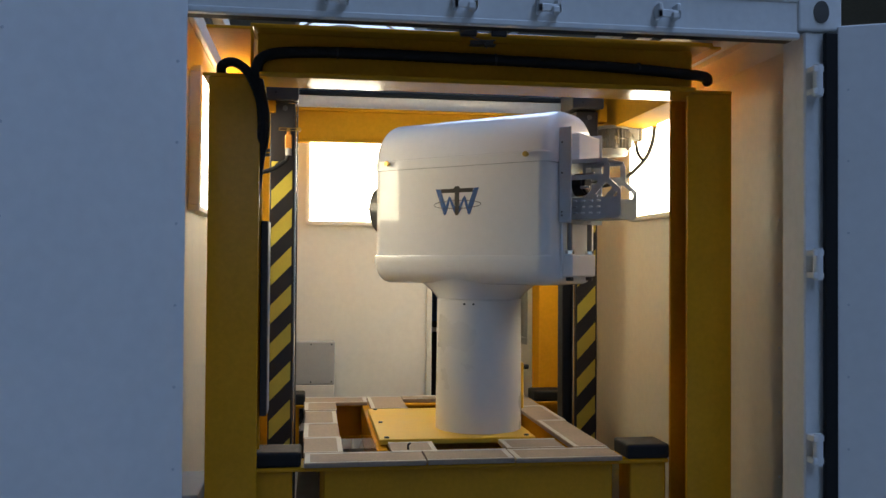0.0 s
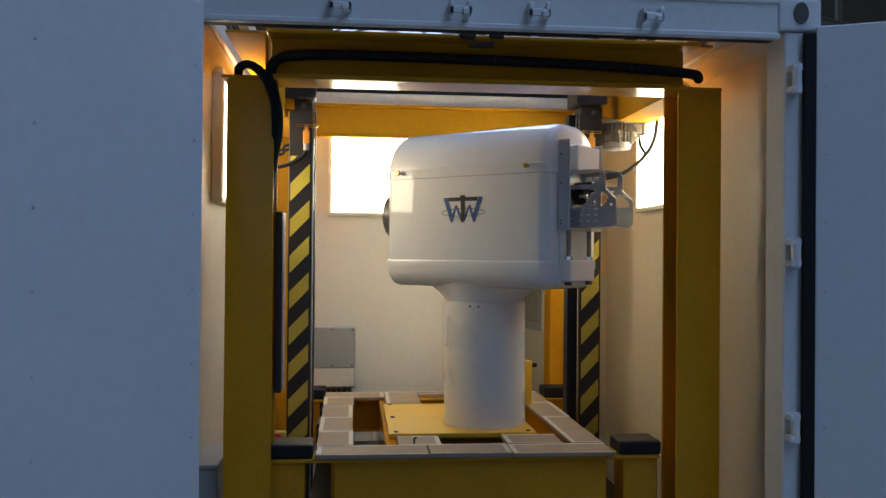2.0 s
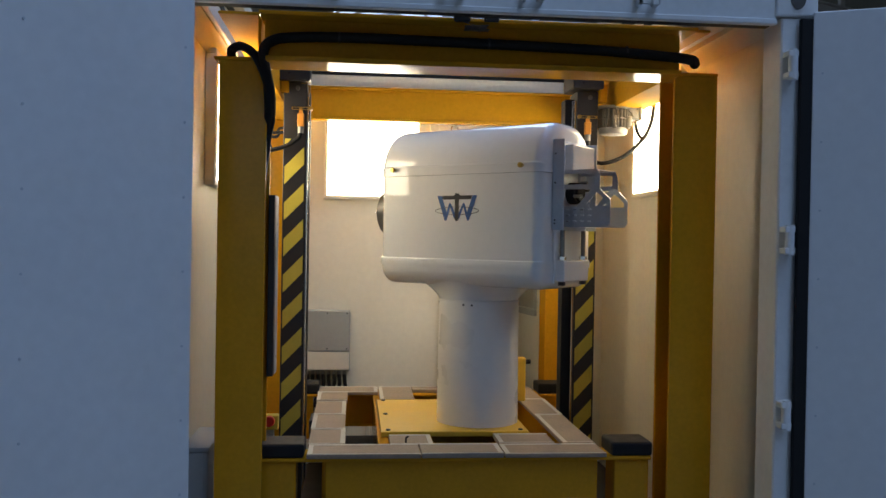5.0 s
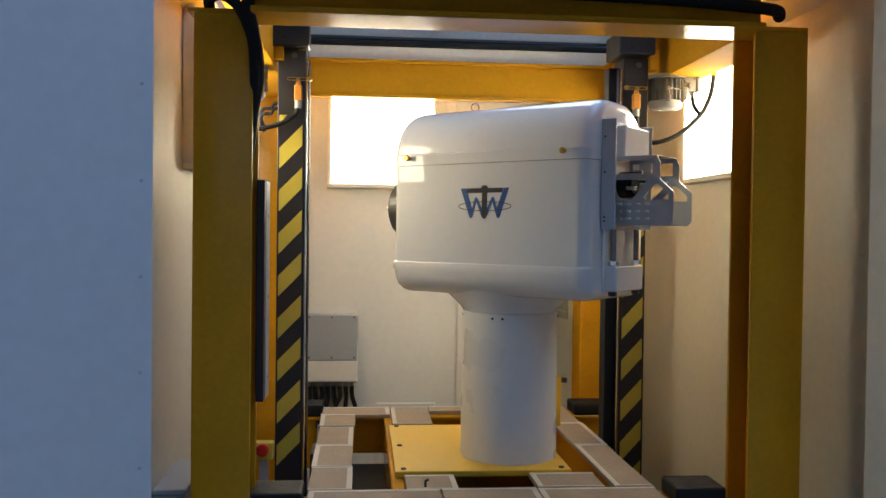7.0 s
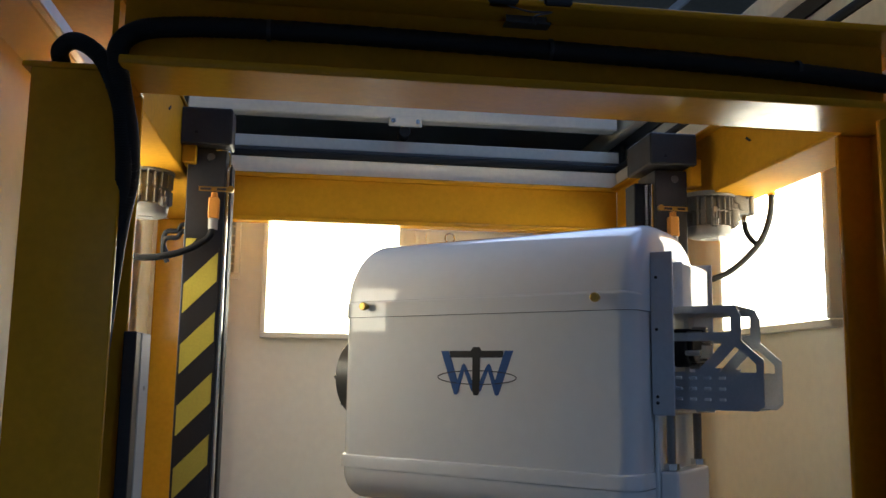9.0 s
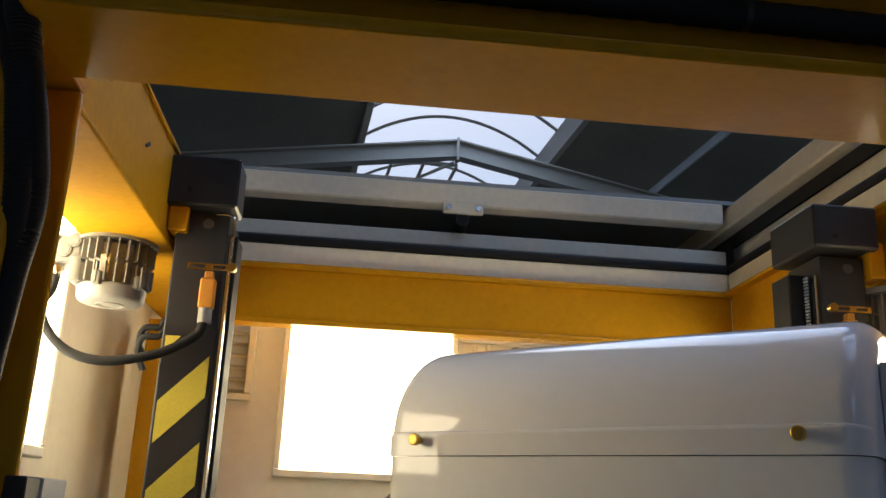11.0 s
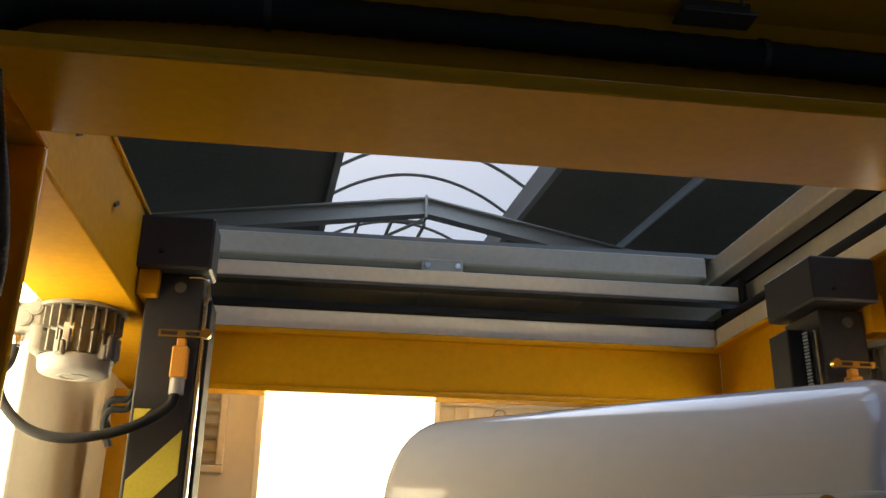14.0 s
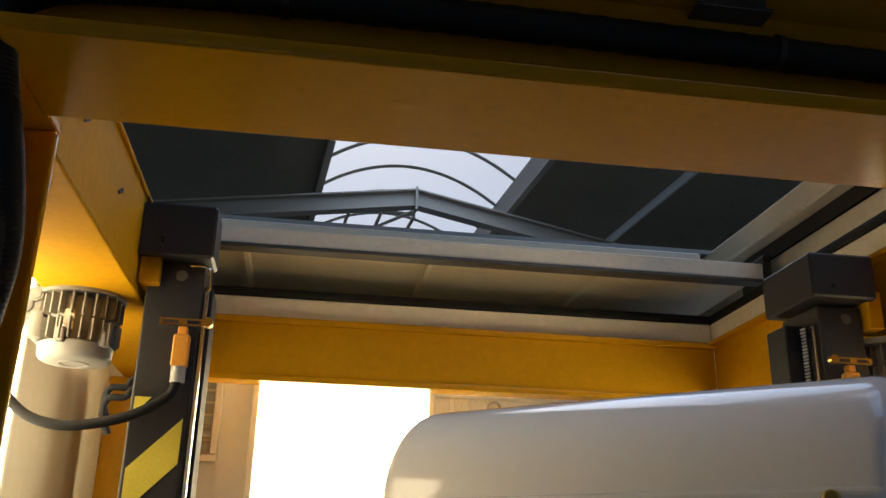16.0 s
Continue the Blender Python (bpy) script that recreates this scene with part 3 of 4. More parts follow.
# ---- lifting columns ----
def stripe(x0, x1, y, ztop, h, skew):
    return prism([(x0, ztop - skew - h), (x1, ztop - h), (x1, ztop), (x0, ztop - skew)], y - 0.0015, y)


def lift_column(xa, xb, side, label):
    """A spindle lifting column between xa and xb; side: the way its open slot faces."""
    c = thing("lift_column", label, "lifting column", "lifting columns")
    yf = 1.36
    part("housing", solid(xa, xb, yf, yf + 0.16, 0.166, 2.405, 0.004, 2), M_COLUMN, c)
    xs = xb if side > 0 else xa
    part("guide_rail", solid(*sorted((xs + side * 0.001, xs + side * 0.010)), yf + 0.012, yf + 0.03, 0.2, 2.36, 0.002), M_STEEL, c, "bright steel guide edge")
    part("slot_cover", solid(*sorted((xs + side * 0.001, xs + side * (0.014 if side > 0 else 0.05))), yf + 0.06, yf + 0.15, 0.2, 2.37, 0.003), M_BLACK, c)
    rack = [solid(*sorted((xs + side * 0.011, xs + side * 0.016)), yf + 0.04, yf + 0.055, 1.9 + 0.008 * i, 1.904 + 0.008 * i) for i in range(58)]
    if side < 0:
        part("gear_rack", join(*rack), M_SHEET, c, "fine toothed steel rack")
    cx0, cx1 = (xa - 0.022, xb + 0.018) if side > 0 else (xa - 0.032, xb + 0.018)
    cap = part("cap", solid(cx0, cx1, 1.315, 1.42 if side > 0 else 1.54, 2.405 if side > 0 else 2.414, 2.520, 0.005), M_COLUMN, c)
    if side > 0:
        part("cap_rear", solid(cx0, cx1 - 0.05, 1.421, 1.56, 2.41, 2.50, 0.004), M_COLUMN, c)
    part("cap_bolt", rod((cx0 + 0.05, 1.316, 2.44), (cx0 + 0.05, 1.31, 2.44), 0.005, 8), M_BLACK, cap)
    part("bolt_head", rod(((xa + xb) / 2 + 0.012, yf, 2.375), ((xa + xb) / 2 + 0.012, yf - 0.006, 2.375), 0.012, 12), M_DARKMETAL, c)
    if side > 0:
        part("stop_clip", tube([(xs - side * 0.03, yf - 0.004, 2.398), (xs, yf - 0.006, 2.397), (xs + side * 0.012, yf - 0.006, 2.385), (xs + side * 0.013, yf - 0.006, 2.35), (xs + side * 0.006, yf - 0.006, 2.338)], 0.0035, 8, 6), M_STEEL, c)
    x0, x1 = xa + 0.006, xb - 0.008
    part("black_band", solid(x0, x1, yf - 0.001, yf, 0.70 if side > 0 else 0.25, 2.14), M_BLACKTAPE, c)
    for i in range(8 if side > 0 else 10):
        part("hazard_stripe", stripe(x0 + 0.002, x1 - 0.002, yf - 0.001, 2.08 - 0.181 * i, 0.088, 0.10), M_STRIPE, c, "yellow warning tape stripe")
    # corner of a stripe at the top edge
    part("hazard_stripe", prism([(x0 + 0.002, 2.085), (x0 + 0.034, 2.12), (x0 + 0.002, 2.12)], yf - 0.0025, yf - 0.001), M_STRIPE, c, "yellow warning tape stripe")
    # limit switch with its lever
    sx = (xb - 0.028) if side > 0 else xa + 0.052
    sw = part("limit_switch", solid(sx - 0.016, sx + 0.016, yf - 0.03, yf - 0.002, 2.18, 2.245, 0.003), M_ORANGE, c, "orange limit switch")
    part("switch_head", solid(sx - 0.009, sx + 0.009, yf - 0.026, yf - 0.006, 2.245, 2.262, 0.002), M_ORANGE, sw)
    part("lever", join(solid(sx - 0.045, sx + 0.045, yf - 0.036, yf - 0.032, 2.273, 2.276), solid(sx - 0.045, sx + 0.045, yf - 0.036, yf - 0.032, 2.262, 2.265), solid(sx - 0.045, sx - 0.041, yf - 0.036, yf - 0.032, 2.2652, 2.2728), solid(sx - 0.008, sx + 0.008, yf - 0.036, yf - 0.032, 2.2652, 2.2728), solid(sx + 0.036, sx + 0.045, yf - 0.036, yf - 0.032, 2.2652, 2.2728)), M_BRASS, sw)
    lx = sx + side * 0.05
    part("roller", rod((lx, yf - 0.045, 2.269), (lx, yf - 0.03, 2.269), 0.010, 14), M_BRASS, sw)
    part("gland", rod((sx, yf - 0.016, 2.148), (sx, yf - 0.016, 2.18), 0.015, 10), M_MOTORCAP, sw)
    y0 = yf - 0.02
    if side > 0:
        run = [(sx, y0, 2.15), (sx - 0.015, y0, 2.118), (-0.84, y0 - 0.01, 2.075), (-0.94, y0 - 0.015, 2.053), (-1.02, y0 - 0.01, 2.068), (-1.075, y0, 2.115), (-1.098, y0 + 0.01, 2.165), (-1.092, y0 + 0.03, 2.205)]
    else:
        run = [(sx, y0, 2.15), (sx + 0.01, y0, 2.09), (0.745, y0 - 0.01, 2.045), (0.80, y0 - 0.015, 2.035), (0.90, y0 - 0.01, 2.075), (1.0, y0, 2.165), (1.045, y0 + 0.01, 2.25), (1.062, y0 + 0.02, 2.335), (1.066, y0 + 0.03, 2.425)]
    if side < 0:
        part("sleeve", tube(run[-2:], 0.0135, 10, 4), M_YELLOW, sw, "yellow hose sleeve")
    part("hose", tube(run, 0.0105, 10, 24, 0.0006), M_BLACK, sw, "black corrugated hose")
    return c


lift_column(-0.842, -0.727, 1, "charcoal lifting column with yellow and black warning stripes")
lift_column(0.656, 0.766, -1, "charcoal lifting column with yellow and black warning stripes")


def motor(cx, cy, side):
    """A small flange motor hanging shaft up, with its terminal box at one side."""
    m = thing("electric_motor", "grey finned electric motor hanging under the yellow beam", "motor", "lift motors")
    top = 2.335
    part("flange", lathe([(0.06, top - 0.012), (0.088, top - 0.012), (0.088, top + 0.002), (0.06, top + 0.002)], cx, cy, 32), M_MOTOR, m)
    part("body", lathe([(0.058, top - 0.11), (0.064, top - 0.105), (0.064, top - 0.02), (0.058, top - 0.012)], cx, cy, 32), M_MOTOR, m)
    for i in range(22):
        for za, zb in ((top - 0.108, top - 0.064), (top - 0.058, top - 0.013)):
            b = solid(0.060, 0.081 if i % 5 else 0.084, -0.0021, 0.0021, za, zb, 0.001)
            b.transform(Matrix.Translation((cx, cy, 0)) @ Matrix.Rotation(2 * math.pi * (i + 0.5) / 22, 4, "Z"))
            part("cooling_fin", b, M_MOTOR, m)
    for a in (-1.75, -0.6, 0.9, 2.3):
        b = join(solid(0.066, 0.086, -0.010, 0.010, top - 0.118, top - 0.088, 0.003), rod((0.0865, 0, top - 0.113), (0.0865, 0, top - 0.070), 0.003, 6))
        b.transform(Matrix.Translation((cx, cy, 0)) @ Matrix.Rotation(a, 4, "Z"))
        part("cover_lug", b, M_MOTOR, m)
    fc = part("fan_cover", lathe([(0.030, top - 0.146), (0.063, top - 0.144), (0.069, top - 0.140), (0.072, top - 0.134), (0.074, top - 0.112), (0.071, top - 0.109), (0.06, top - 0.109)], cx, cy, 40), M_MOTORCAP, m, "pale grey fan cover")
    part("cover_disc", lathe([(0.0005, top - 0.144), (0.024, top - 0.144), (0.026, top - 0.1475), (0.031, top - 0.148), (0.032, top - 0.144)], cx, cy, 28), M_MOTORCAP, fc)
    part("rating_plate", solid(cx - 0.014, cx + 0.006, cy - 0.0725, cy - 0.0705, top - 0.09, top - 0.05), M_PLATE, m)

    def bx3(u0, u1, y0, y1, z0, z1, bev):
        return solid(*sorted((cx + side * u0, cx + side * u1)), y0, y1, z0, z1, bev, 2)
    tb = part("terminal_box", join(bx3(0.062, 0.124, cy - 0.048, cy + 0.048, top - 0.066, top - 0.004, 0.007), bx3(0.058, 0.084, cy - 0.056, cy + 0.03, top - 0.108, top - 0.05, 0.006)), M_MOTOR, m)
    part("lid", bx3(0.125, 0.141, cy - 0.052, cy + 0.052, top - 0.070, top - 0.002, 0.006), M_MOTORCAP, tb, "pale terminal box lid")
    for u, z in ((0.098, top - 0.040), (0.080, top - 0.017)):
        part("knockout", join(rod((cx + side * u, cy - 0.047, z), (cx + side * u, cy - 0.053, z), 0.016, 20, bevel=0.002), rod((cx + side * u, cy - 0.052, z), (cx + side * u, cy - 0.055, z), 0.011, 16)), M_MOTOR, tb)
    part("screw", rod((cx + side * 0.114, cy - 0.047, top - 0.012), (cx + side * 0.114, cy - 0.0505, top - 0.012), 0.004, 8), M_BLACK, tb)
    gx = cx + side * 0.116
    part("gland", join(rod((gx, cy - 0.02, top - 0.084), (gx, cy - 0.02, top - 0.064), 0.014, 6), rod((gx, cy - 0.02, top - 0.096), (gx, cy - 0.02, top - 0.083), 0.009, 12)), M_STEEL, tb)
    end = [(gx + side * 0.004, cy - 0.025, top - 0.128), (gx + side * 0.014, cy - 0.04, top - 0.152), (gx + side * 0.02, cy - 0.055, top - 0.166)] if side < 0 else [(gx + 0.006, cy - 0.025, top - 0.128), (gx + 0.028, cy - 0.04, top - 0.162), (gx + 0.05, cy - 0.055, top - 0.150)]
    part("cable", tube([(gx, cy - 0.02, top - 0.09)] + end, 0.0095, 10, 10, 0.0005), M_BLACK, tb)


motor(-0.974, 1.41, -1)
motor(0.862, 1.41, 1)

# wiring bend behind a column
wb = thing("cable_bend", "short black cables bent along the wall", "cable")
for dz in (0, 0.022):
    part("cable", tube([(-0.83, 1.55, 2.175 + dz), (-0.875, 1.55, 2.17 + dz), (-0.89, 1.55, 2.15 + dz), (-0.925, 1.55, 2.145 + dz), (-0.935, 1.56, 2.11 + dz), (-0.92, 1.57, 2.07 + dz)], 0.008, 8, 8), M_BLACK, wb)

# ---- back wall fittings ----
bx = thing("control_box", "grey wall enclosure with cable glands on the partition", "control box")
part("body", solid(-0.79, -0.50, 2.57, 2.659, 0.775, 1.162, 0.004), M_BOXGREY, bx)
part("lid", solid(-0.788, -0.502, 2.556, 2.569, 0.905, 1.160, 0.003), M_BOXGREY, bx)
for x in (-0.77, -0.645, -0.52):
    for z in (0.92, 1.146):
        part("screw", rod((x, 2.556, z), (x, 2.553, z), 0.005, 8), M_COLUMN, bx)
part("terminal_cover", solid(-0.787, -0.503, 2.553, 2.569, 0.785, 0.900, 0.003), M_CREAM, bx)
for i in range(8):
    x = -0.77 + i * 0.034
    part("cable_gland", rod((x, 2.61, 0.748), (x, 2.61, 0.776), 0.012, 10), M_MOTORCAP, bx)
    part("cable", tube([(x, 2.61, 0.75), (x + 0.004, 2.605, 0.69), (x + 0.03 * math.sin(i * 2.1), 2.60, 0.6), (-0.62 + 0.012 * i, 2.60, 0.45), (-0.62 + 0.012 * i, 2.61, 0.2)], 0.0125, 8, 6), M_BLACK, bx)
vt = thing("wall_vent", "cream louvred vent high on the partition wall", "vent")
part("frame", join(solid(-1.02, -0.785, 2.635, 2.659, 2.13, 2.155, 0.003), solid(-0.81, -0.785, 2.635, 2.659, 2.155, 2.42, 0.003), solid(-1.02, -0.995, 2.635, 2.659, 2.155, 2.42, 0.003), solid(-1.02, -0.785, 2.635, 2.659, 2.42, 2.445, 0.003)), M_CREAM, vt)
for i in range(6):
    part("slat", prism([(2.645, 2.165 + i * 0.042), (2.658, 2.195 + i * 0.042), (2.658, 2.2 + i * 0.042), (2.645, 2.17 + i * 0.042)], -0.994, -0.811, "x"), M_BOXGREY, vt)
lv = thing("floor_vent", "low cream round-topped vent cover on the partition", "vent")
part("frame", join(solid(-0.39, -0.05, 2.64, 2.659, 0.615, 0.645, 0.004), solid(-0.39, -0.362, 2.64, 2.659, 0.30, 0.615, 0.004), solid(-0.078, -0.05, 2.64, 2.659, 0.30, 0.615, 0.004)), M_CREAM, lv)
part("grille_ring", rod((-0.22, 2.658, 0.47), (-0.22, 2.648, 0.47), 0.13, 36), M_BOXGREY, lv)
for i in range(7):
    part("slat", solid(-0.31, -0.13, 2.642, 2.6475, 0.40 + i * 0.028, 0.41 + i * 0.028), M_CREAM, lv)
trm = thing("wall_rail", "cream mounting rail with a steel eyelet on the partition", "rail")
part("rail", solid(-0.05, 0.80, 2.645, 2.659, 2.385, 2.41, 0.003), M_CREAM, trm)
part("upright", join(solid(0.0, 0.02, 2.645, 2.659, 2.30, 2.383, 0.003), solid(0.05, 0.07, 2.645, 2.659, 2.30, 2.383, 0.003)), M_CREAM, trm)
part("eyelet", tube([(0.16 + 0.022 * math.cos(a), 2.64, 2.352 + 0.022 * math.sin(a)) for a in [math.pi * 2 * i / 12 for i in range(13)]], 0.004, 6, 3), M_STEEL, trm)
es = thing("emergency_stop", "red emergency stop button on a yellow box", "button")
part("box", solid(-0.90, -0.815, 1.16, 1.22, 0.64, 0.71, 0.006, 2), M_STRIPE, es)
part("button", rod((-0.857, 1.16, 0.685), (-0.857, 1.13, 0.685), 0.026, 20, bevel=0.005), M_RED, es, "red mushroom button")
part("stem", solid(-0.875, -0.84, 1.20, 1.24, 0.101, 0.64, 0.003), M_BOXGREY, es)
es.location = (-0.014, 0, 0.06)
cab = thing("floor_cabinet", "pale grey low box beside the yellow post", "box")
part("body", solid(-1.165, -1.06, 0.55, 0.95, 0.16, 0.74, 0.006, 2), M_BOXGREY, cab)
part("lid", solid(-1.167, -1.055, 0.545, 0.955, 0.741, 0.76, 0.005, 2), M_BOXGREY, cab)

# ---- the lifting platform (origin at the height of its boards) ----
PX, PY, PZ = -0.03, 1.40, 0.687
plat = thing("lift_platform", "yellow steel lifting platform with taped wooden boards", "platform", at=(PX, PY, PZ))


def pbox(x0, x1, y0, y1, z0, z1, bevel=0.0, seg=1):
    return solid(x0 - PX, x1 - PX, y0 - PY, y1 - PY, z0 - PZ, z1 - PZ, bevel, seg)


def pbeam(name, x0, x1, y0, y1):
    """A yellow channel with lips at top and bottom."""
    part(name, join(pbox(x0, x1, y0, y1, 0.47, 0.665, 0.004), pbox(x0, x1, y0 - 0.012, y1 + 0.012, 0.47, 0.485, 0.003)), M_YELLOW, plat)


pbeam("front_channel", -0.585, 0.575, 0.565, 0.62)
pbeam("rear_channel", -0.56, 0.50, 2.12, 2.19)
for x in (-0.60, 0.50):
    pbeam("side_channel", x, x + 0.06, 0.63, 2.11)
for x in (-0.36, 0.30):
    pbeam("inner_channel", x, x + 0.05, 0.63, 2.11)
pbeam("cross_channel", -0.31, 0.29, 1.30, 1.36)
# added dark sheet so that the holes between the boards look shaded
part("under_shade_sheet", pbox(-0.70, 0.635, 0.63, 2.11, 0.40, 0.415), M_COLUMN, plat, "dark sheet standing in for the shade under the boards")
part("front_flange", pbox(-0.86, 0.80, 0.53, 0.70, 0.652, 0.668, 0.003), M_YELLOW, plat)
part("rear_flange", pbox(-0.86, 0.80, 2.06, 2.24, 0.652, 0.668, 0.003), M_YELLOW, plat)
for x in (-0.86, 0.64):
    for y in (0.54, 2.08):
        part("corner_block", pbox(x + 0.005, x + 0.155, y + 0.01, y + 0.15, 0.40, 0.651, 0.005), M_YELLOW, plat)
for x0, x1 in ((-0.855, -0.672), (0.625, 0.805)):
    for y0, y1 in ((0.53, 0.70), (2.06, 2.23)):
        part("corner_pad", pbox(x0, x1, y0, y1, 0.669, 0.728, 0.010, 2), M_BLACK, plat, "black rubber corner pad")
boards = [(-0.66, -0.19, 0.515, 0.70), (-0.185, 0.16, 0.515, 0.70), (0.165, 0.60, 0.515, 0.70),
          (-0.665, -0.505, 0.705, 1.02), (-0.67, -0.51, 1.025, 1.38), (-0.67, -0.51, 1.385, 1.75), (-0.675, -0.505, 1.755, 2.02), (-0.68, -0.33, 2.025, 2.22),
          (-0.325, -0.13, 1.80, 2.22), (-0.125, 0.40, 2.10, 2.22), (0.405, 0.60, 1.80, 2.22), (0.455, 0.605, 1.35, 1.795), (0.455, 0.60, 0.705, 1.345),
          (-0.31, -0.12, 0.705, 0.895), (0.17, 0.42, 0.705, 0.895)]
for k, (x0, x1, y0, y1) in enumerate(boards):
    jig = 0.004 * math.sin(k * 2.3)
    b = part("wooden_board", pbox(x0, x1, y0 + jig * 0.4, y1, 0.669, 0.687 + jig * 0.4, 0.0025), M_PLY, plat)
    part("joint_tape", join(pbox(x0 + 0.001, x1 - 0.001, y1 - 0.022, y1 - 0.001, 0.6875 + jig * 0.4, 0.6885 + jig * 0.4), pbox(x1 - 0.022 if k % 2 else x0 + 0.002, x1 - 0.002 if k % 2 else x0 + 0.022, y0 + 0.004, y1 - 0.023, 0.6875 + jig * 0.4, 0.6885 + jig * 0.4),
                            pbox(x0 + 0.001, x1 - 0.001, y0 + 0.003, y0 + 0.012, 0.6875 + jig * 0.4, 0.6885 + jig * 0.4)), M_TAPE, b, "pale joint tape along the board's edges")
bp = part("base_plate", pbox(-0.345, 0.345, 0.915, 1.745, 0.670, 0.694, 0.003), M_YELLOW_PLATE, plat, "yellow steel base plate")
for x in (-0.31, 0.31):
    for y in (0.95, 1.33, 1.71):
        part("bolt", lathe([(0.011, 0.694 - PZ), (0.011, 0.699 - PZ), (0.006, 0.701 - PZ)], x - PX, y - PY, 8), M_DARKMETAL, bp)
part("wire_stub", tube([(-0.24 - PX, 0.73 - PY, 0.0), (-0.24 - PX, 0.73 - PY, 0.02), (-0.23 - PX, 0.725 - PY, 0.028)], 0.004, 6, 5), M_COLUMN, plat)
post = part("switch_post", pbox(0.425, 0.48, 1.72, 1.775, 0.688, 0.93, 0.004), M_YELLOW_PLATE, plat, "short yellow post with a black knob")
part("knob", rod((0.48 - PX, 1.745 - PY, 0.905 - PZ), (0.51 - PX, 1.745 - PY, 0.905 - PZ), 0.013, 12), M_BLACK, post)
for s in (-1, 1):
    part("lift_carriage", pbox(*sorted((PX + s * 0.56, PX + s * 0.66)), 1.30, 1.50, 0.50, 0.668, 0.004), M_COLUMN, plat, "dark carriage on the lifting column")

# ---- the scanner on its pedestal (local x along its length) ----
LX, LY, YAW = 0.135, 1.18, -41.8
lid = thing("lidar_scanner", "glossy white scanner head on a round white pedestal", "scanner")
lid.matrix_world = pose(LX, LY, 0.695, 0, 0, YAW)
BZ = 0.695
U0, U1, HW = -0.435, 0.482, 0.25
Z_TOP, Z_SEAM, Z_LOW, Z_BOT = 2.122, 1.885, 1.452, 1.362


def arc(cy, cz, r, a0, a1, n=9):
    return [(cy + r * math.cos(math.radians(a0 + (a1 - a0) * i / n)), cz + r * math.sin(math.radians(a0 + (a1 - a0) * i / n))) for i in range(n + 1)]


def shell(outline, zpin, zfar, hw, u0, u1, rend=0.045, rend1=0.048, n=8, zr=0.3):
    """A hull with rounded ends: the outline shrinks towards y = 0 and zpin at both ends."""
    bm, rings = bmesh.new(), []
    steps = [(u0 + rend * (1 - math.cos(math.pi / 2 * i / n)), rend * (1 - math.sin(math.pi / 2 * i / n))) for i in range(n + 1)]
    steps += [(u1 - (a - u0) * rend1 / rend, b * rend1 / rend) for a, b in reversed(steps)]
    for u, ins in steps:
        ring = []
        for y, z in outline:
            f = (z - zpin) / (zfar - zpin) if zfar != zpin else 0
            ring.append(bm.verts.new((u, y - ins * y / hw, z - zr * ins * f * (1 if zfar > zpin else -1))))
        rings.append(ring)
    m = len(outline)
    for a, b in zip(rings, rings[1:]):
        for i in range(m):
            bm.faces.new((a[i], a[(i + 1) % m], b[(i + 1) % m], b[i]))
    bm.faces.new(rings[0][::-1]), bm.faces.new(rings[-1])
    return bm


def rel(bm):
    bm.transform(Matrix.Translation((0, 0, -BZ)))
    return bm


RT, RB = 0.20, 0.085
g = 0.005
LIP = Z_SEAM + 0.047
lid_outline = [(HW + g, Z_SEAM), (HW + g, LIP - 0.006), (HW + g - 0.0015, LIP - 0.002), (HW + g - 0.006, LIP), *arc(HW + g - 0.006 - RT, Z_TOP - RT, RT, 3, 90), *arc(-HW - g + 0.006 + RT, Z_TOP - RT, RT, 90, 177), (-HW - g + 0.006, LIP), (-HW - g + 0.0015, LIP - 0.002), (-HW - g, LIP - 0.006), (-HW - g, Z_SEAM)]
top = part("lid", rel(shell(lid_outline, Z_SEAM, Z_TOP, HW + g, U0 - g, U1 + g, 0.05, 0.05, zr=0.9)), M_GELCOAT, lid, "rounded white lid")
mid_outline = [(HW, Z_LOW - 0.012), (HW, Z_SEAM - 0.0012), (-HW, Z_SEAM - 0.0012), (-HW, Z_LOW - 0.012)]
body = part("body", rel(shell(mid_outline, Z_LOW, Z_LOW, HW, U0, U1)), M_GELCOAT, lid)
band_outline = [(HW + 0.007, Z_LOW + 0.003), (HW + 0.007, Z_LOW + 0.030), (HW + 0.0045, Z_LOW + 0.036), (HW - 0.004, Z_LOW + 0.040), (-HW + 0.004, Z_LOW + 0.040), (-HW - 0.0045, Z_LOW + 0.036), (-HW - 0.007, Z_LOW + 0.030), (-HW - 0.007, Z_LOW + 0.003)]
part("rim_band", rel(shell(band_outline, Z_LOW, Z_LOW, HW + 0.007, U0 - 0.007, U1 + 0.005)), M_GELCOAT, lid, "raised white band round the shell")
low_outline = [(HW + 0.004, Z_LOW), (-HW - 0.004, Z_LOW), *arc(-HW - 0.004 + RB, Z_BOT + RB, RB, 180, 270), *arc(HW + 0.004 - RB, Z_BOT + RB, RB, 270, 360)]
part("lower_shell", rel(shell(low_outline, Z_LOW, Z_BOT, HW + 0.004, U0 - 0.004, U1 + 0.004, 0.055, 0.055, zr=0.75)), M_GELCOAT, lid)
bm = bmesh.new()
rings = []
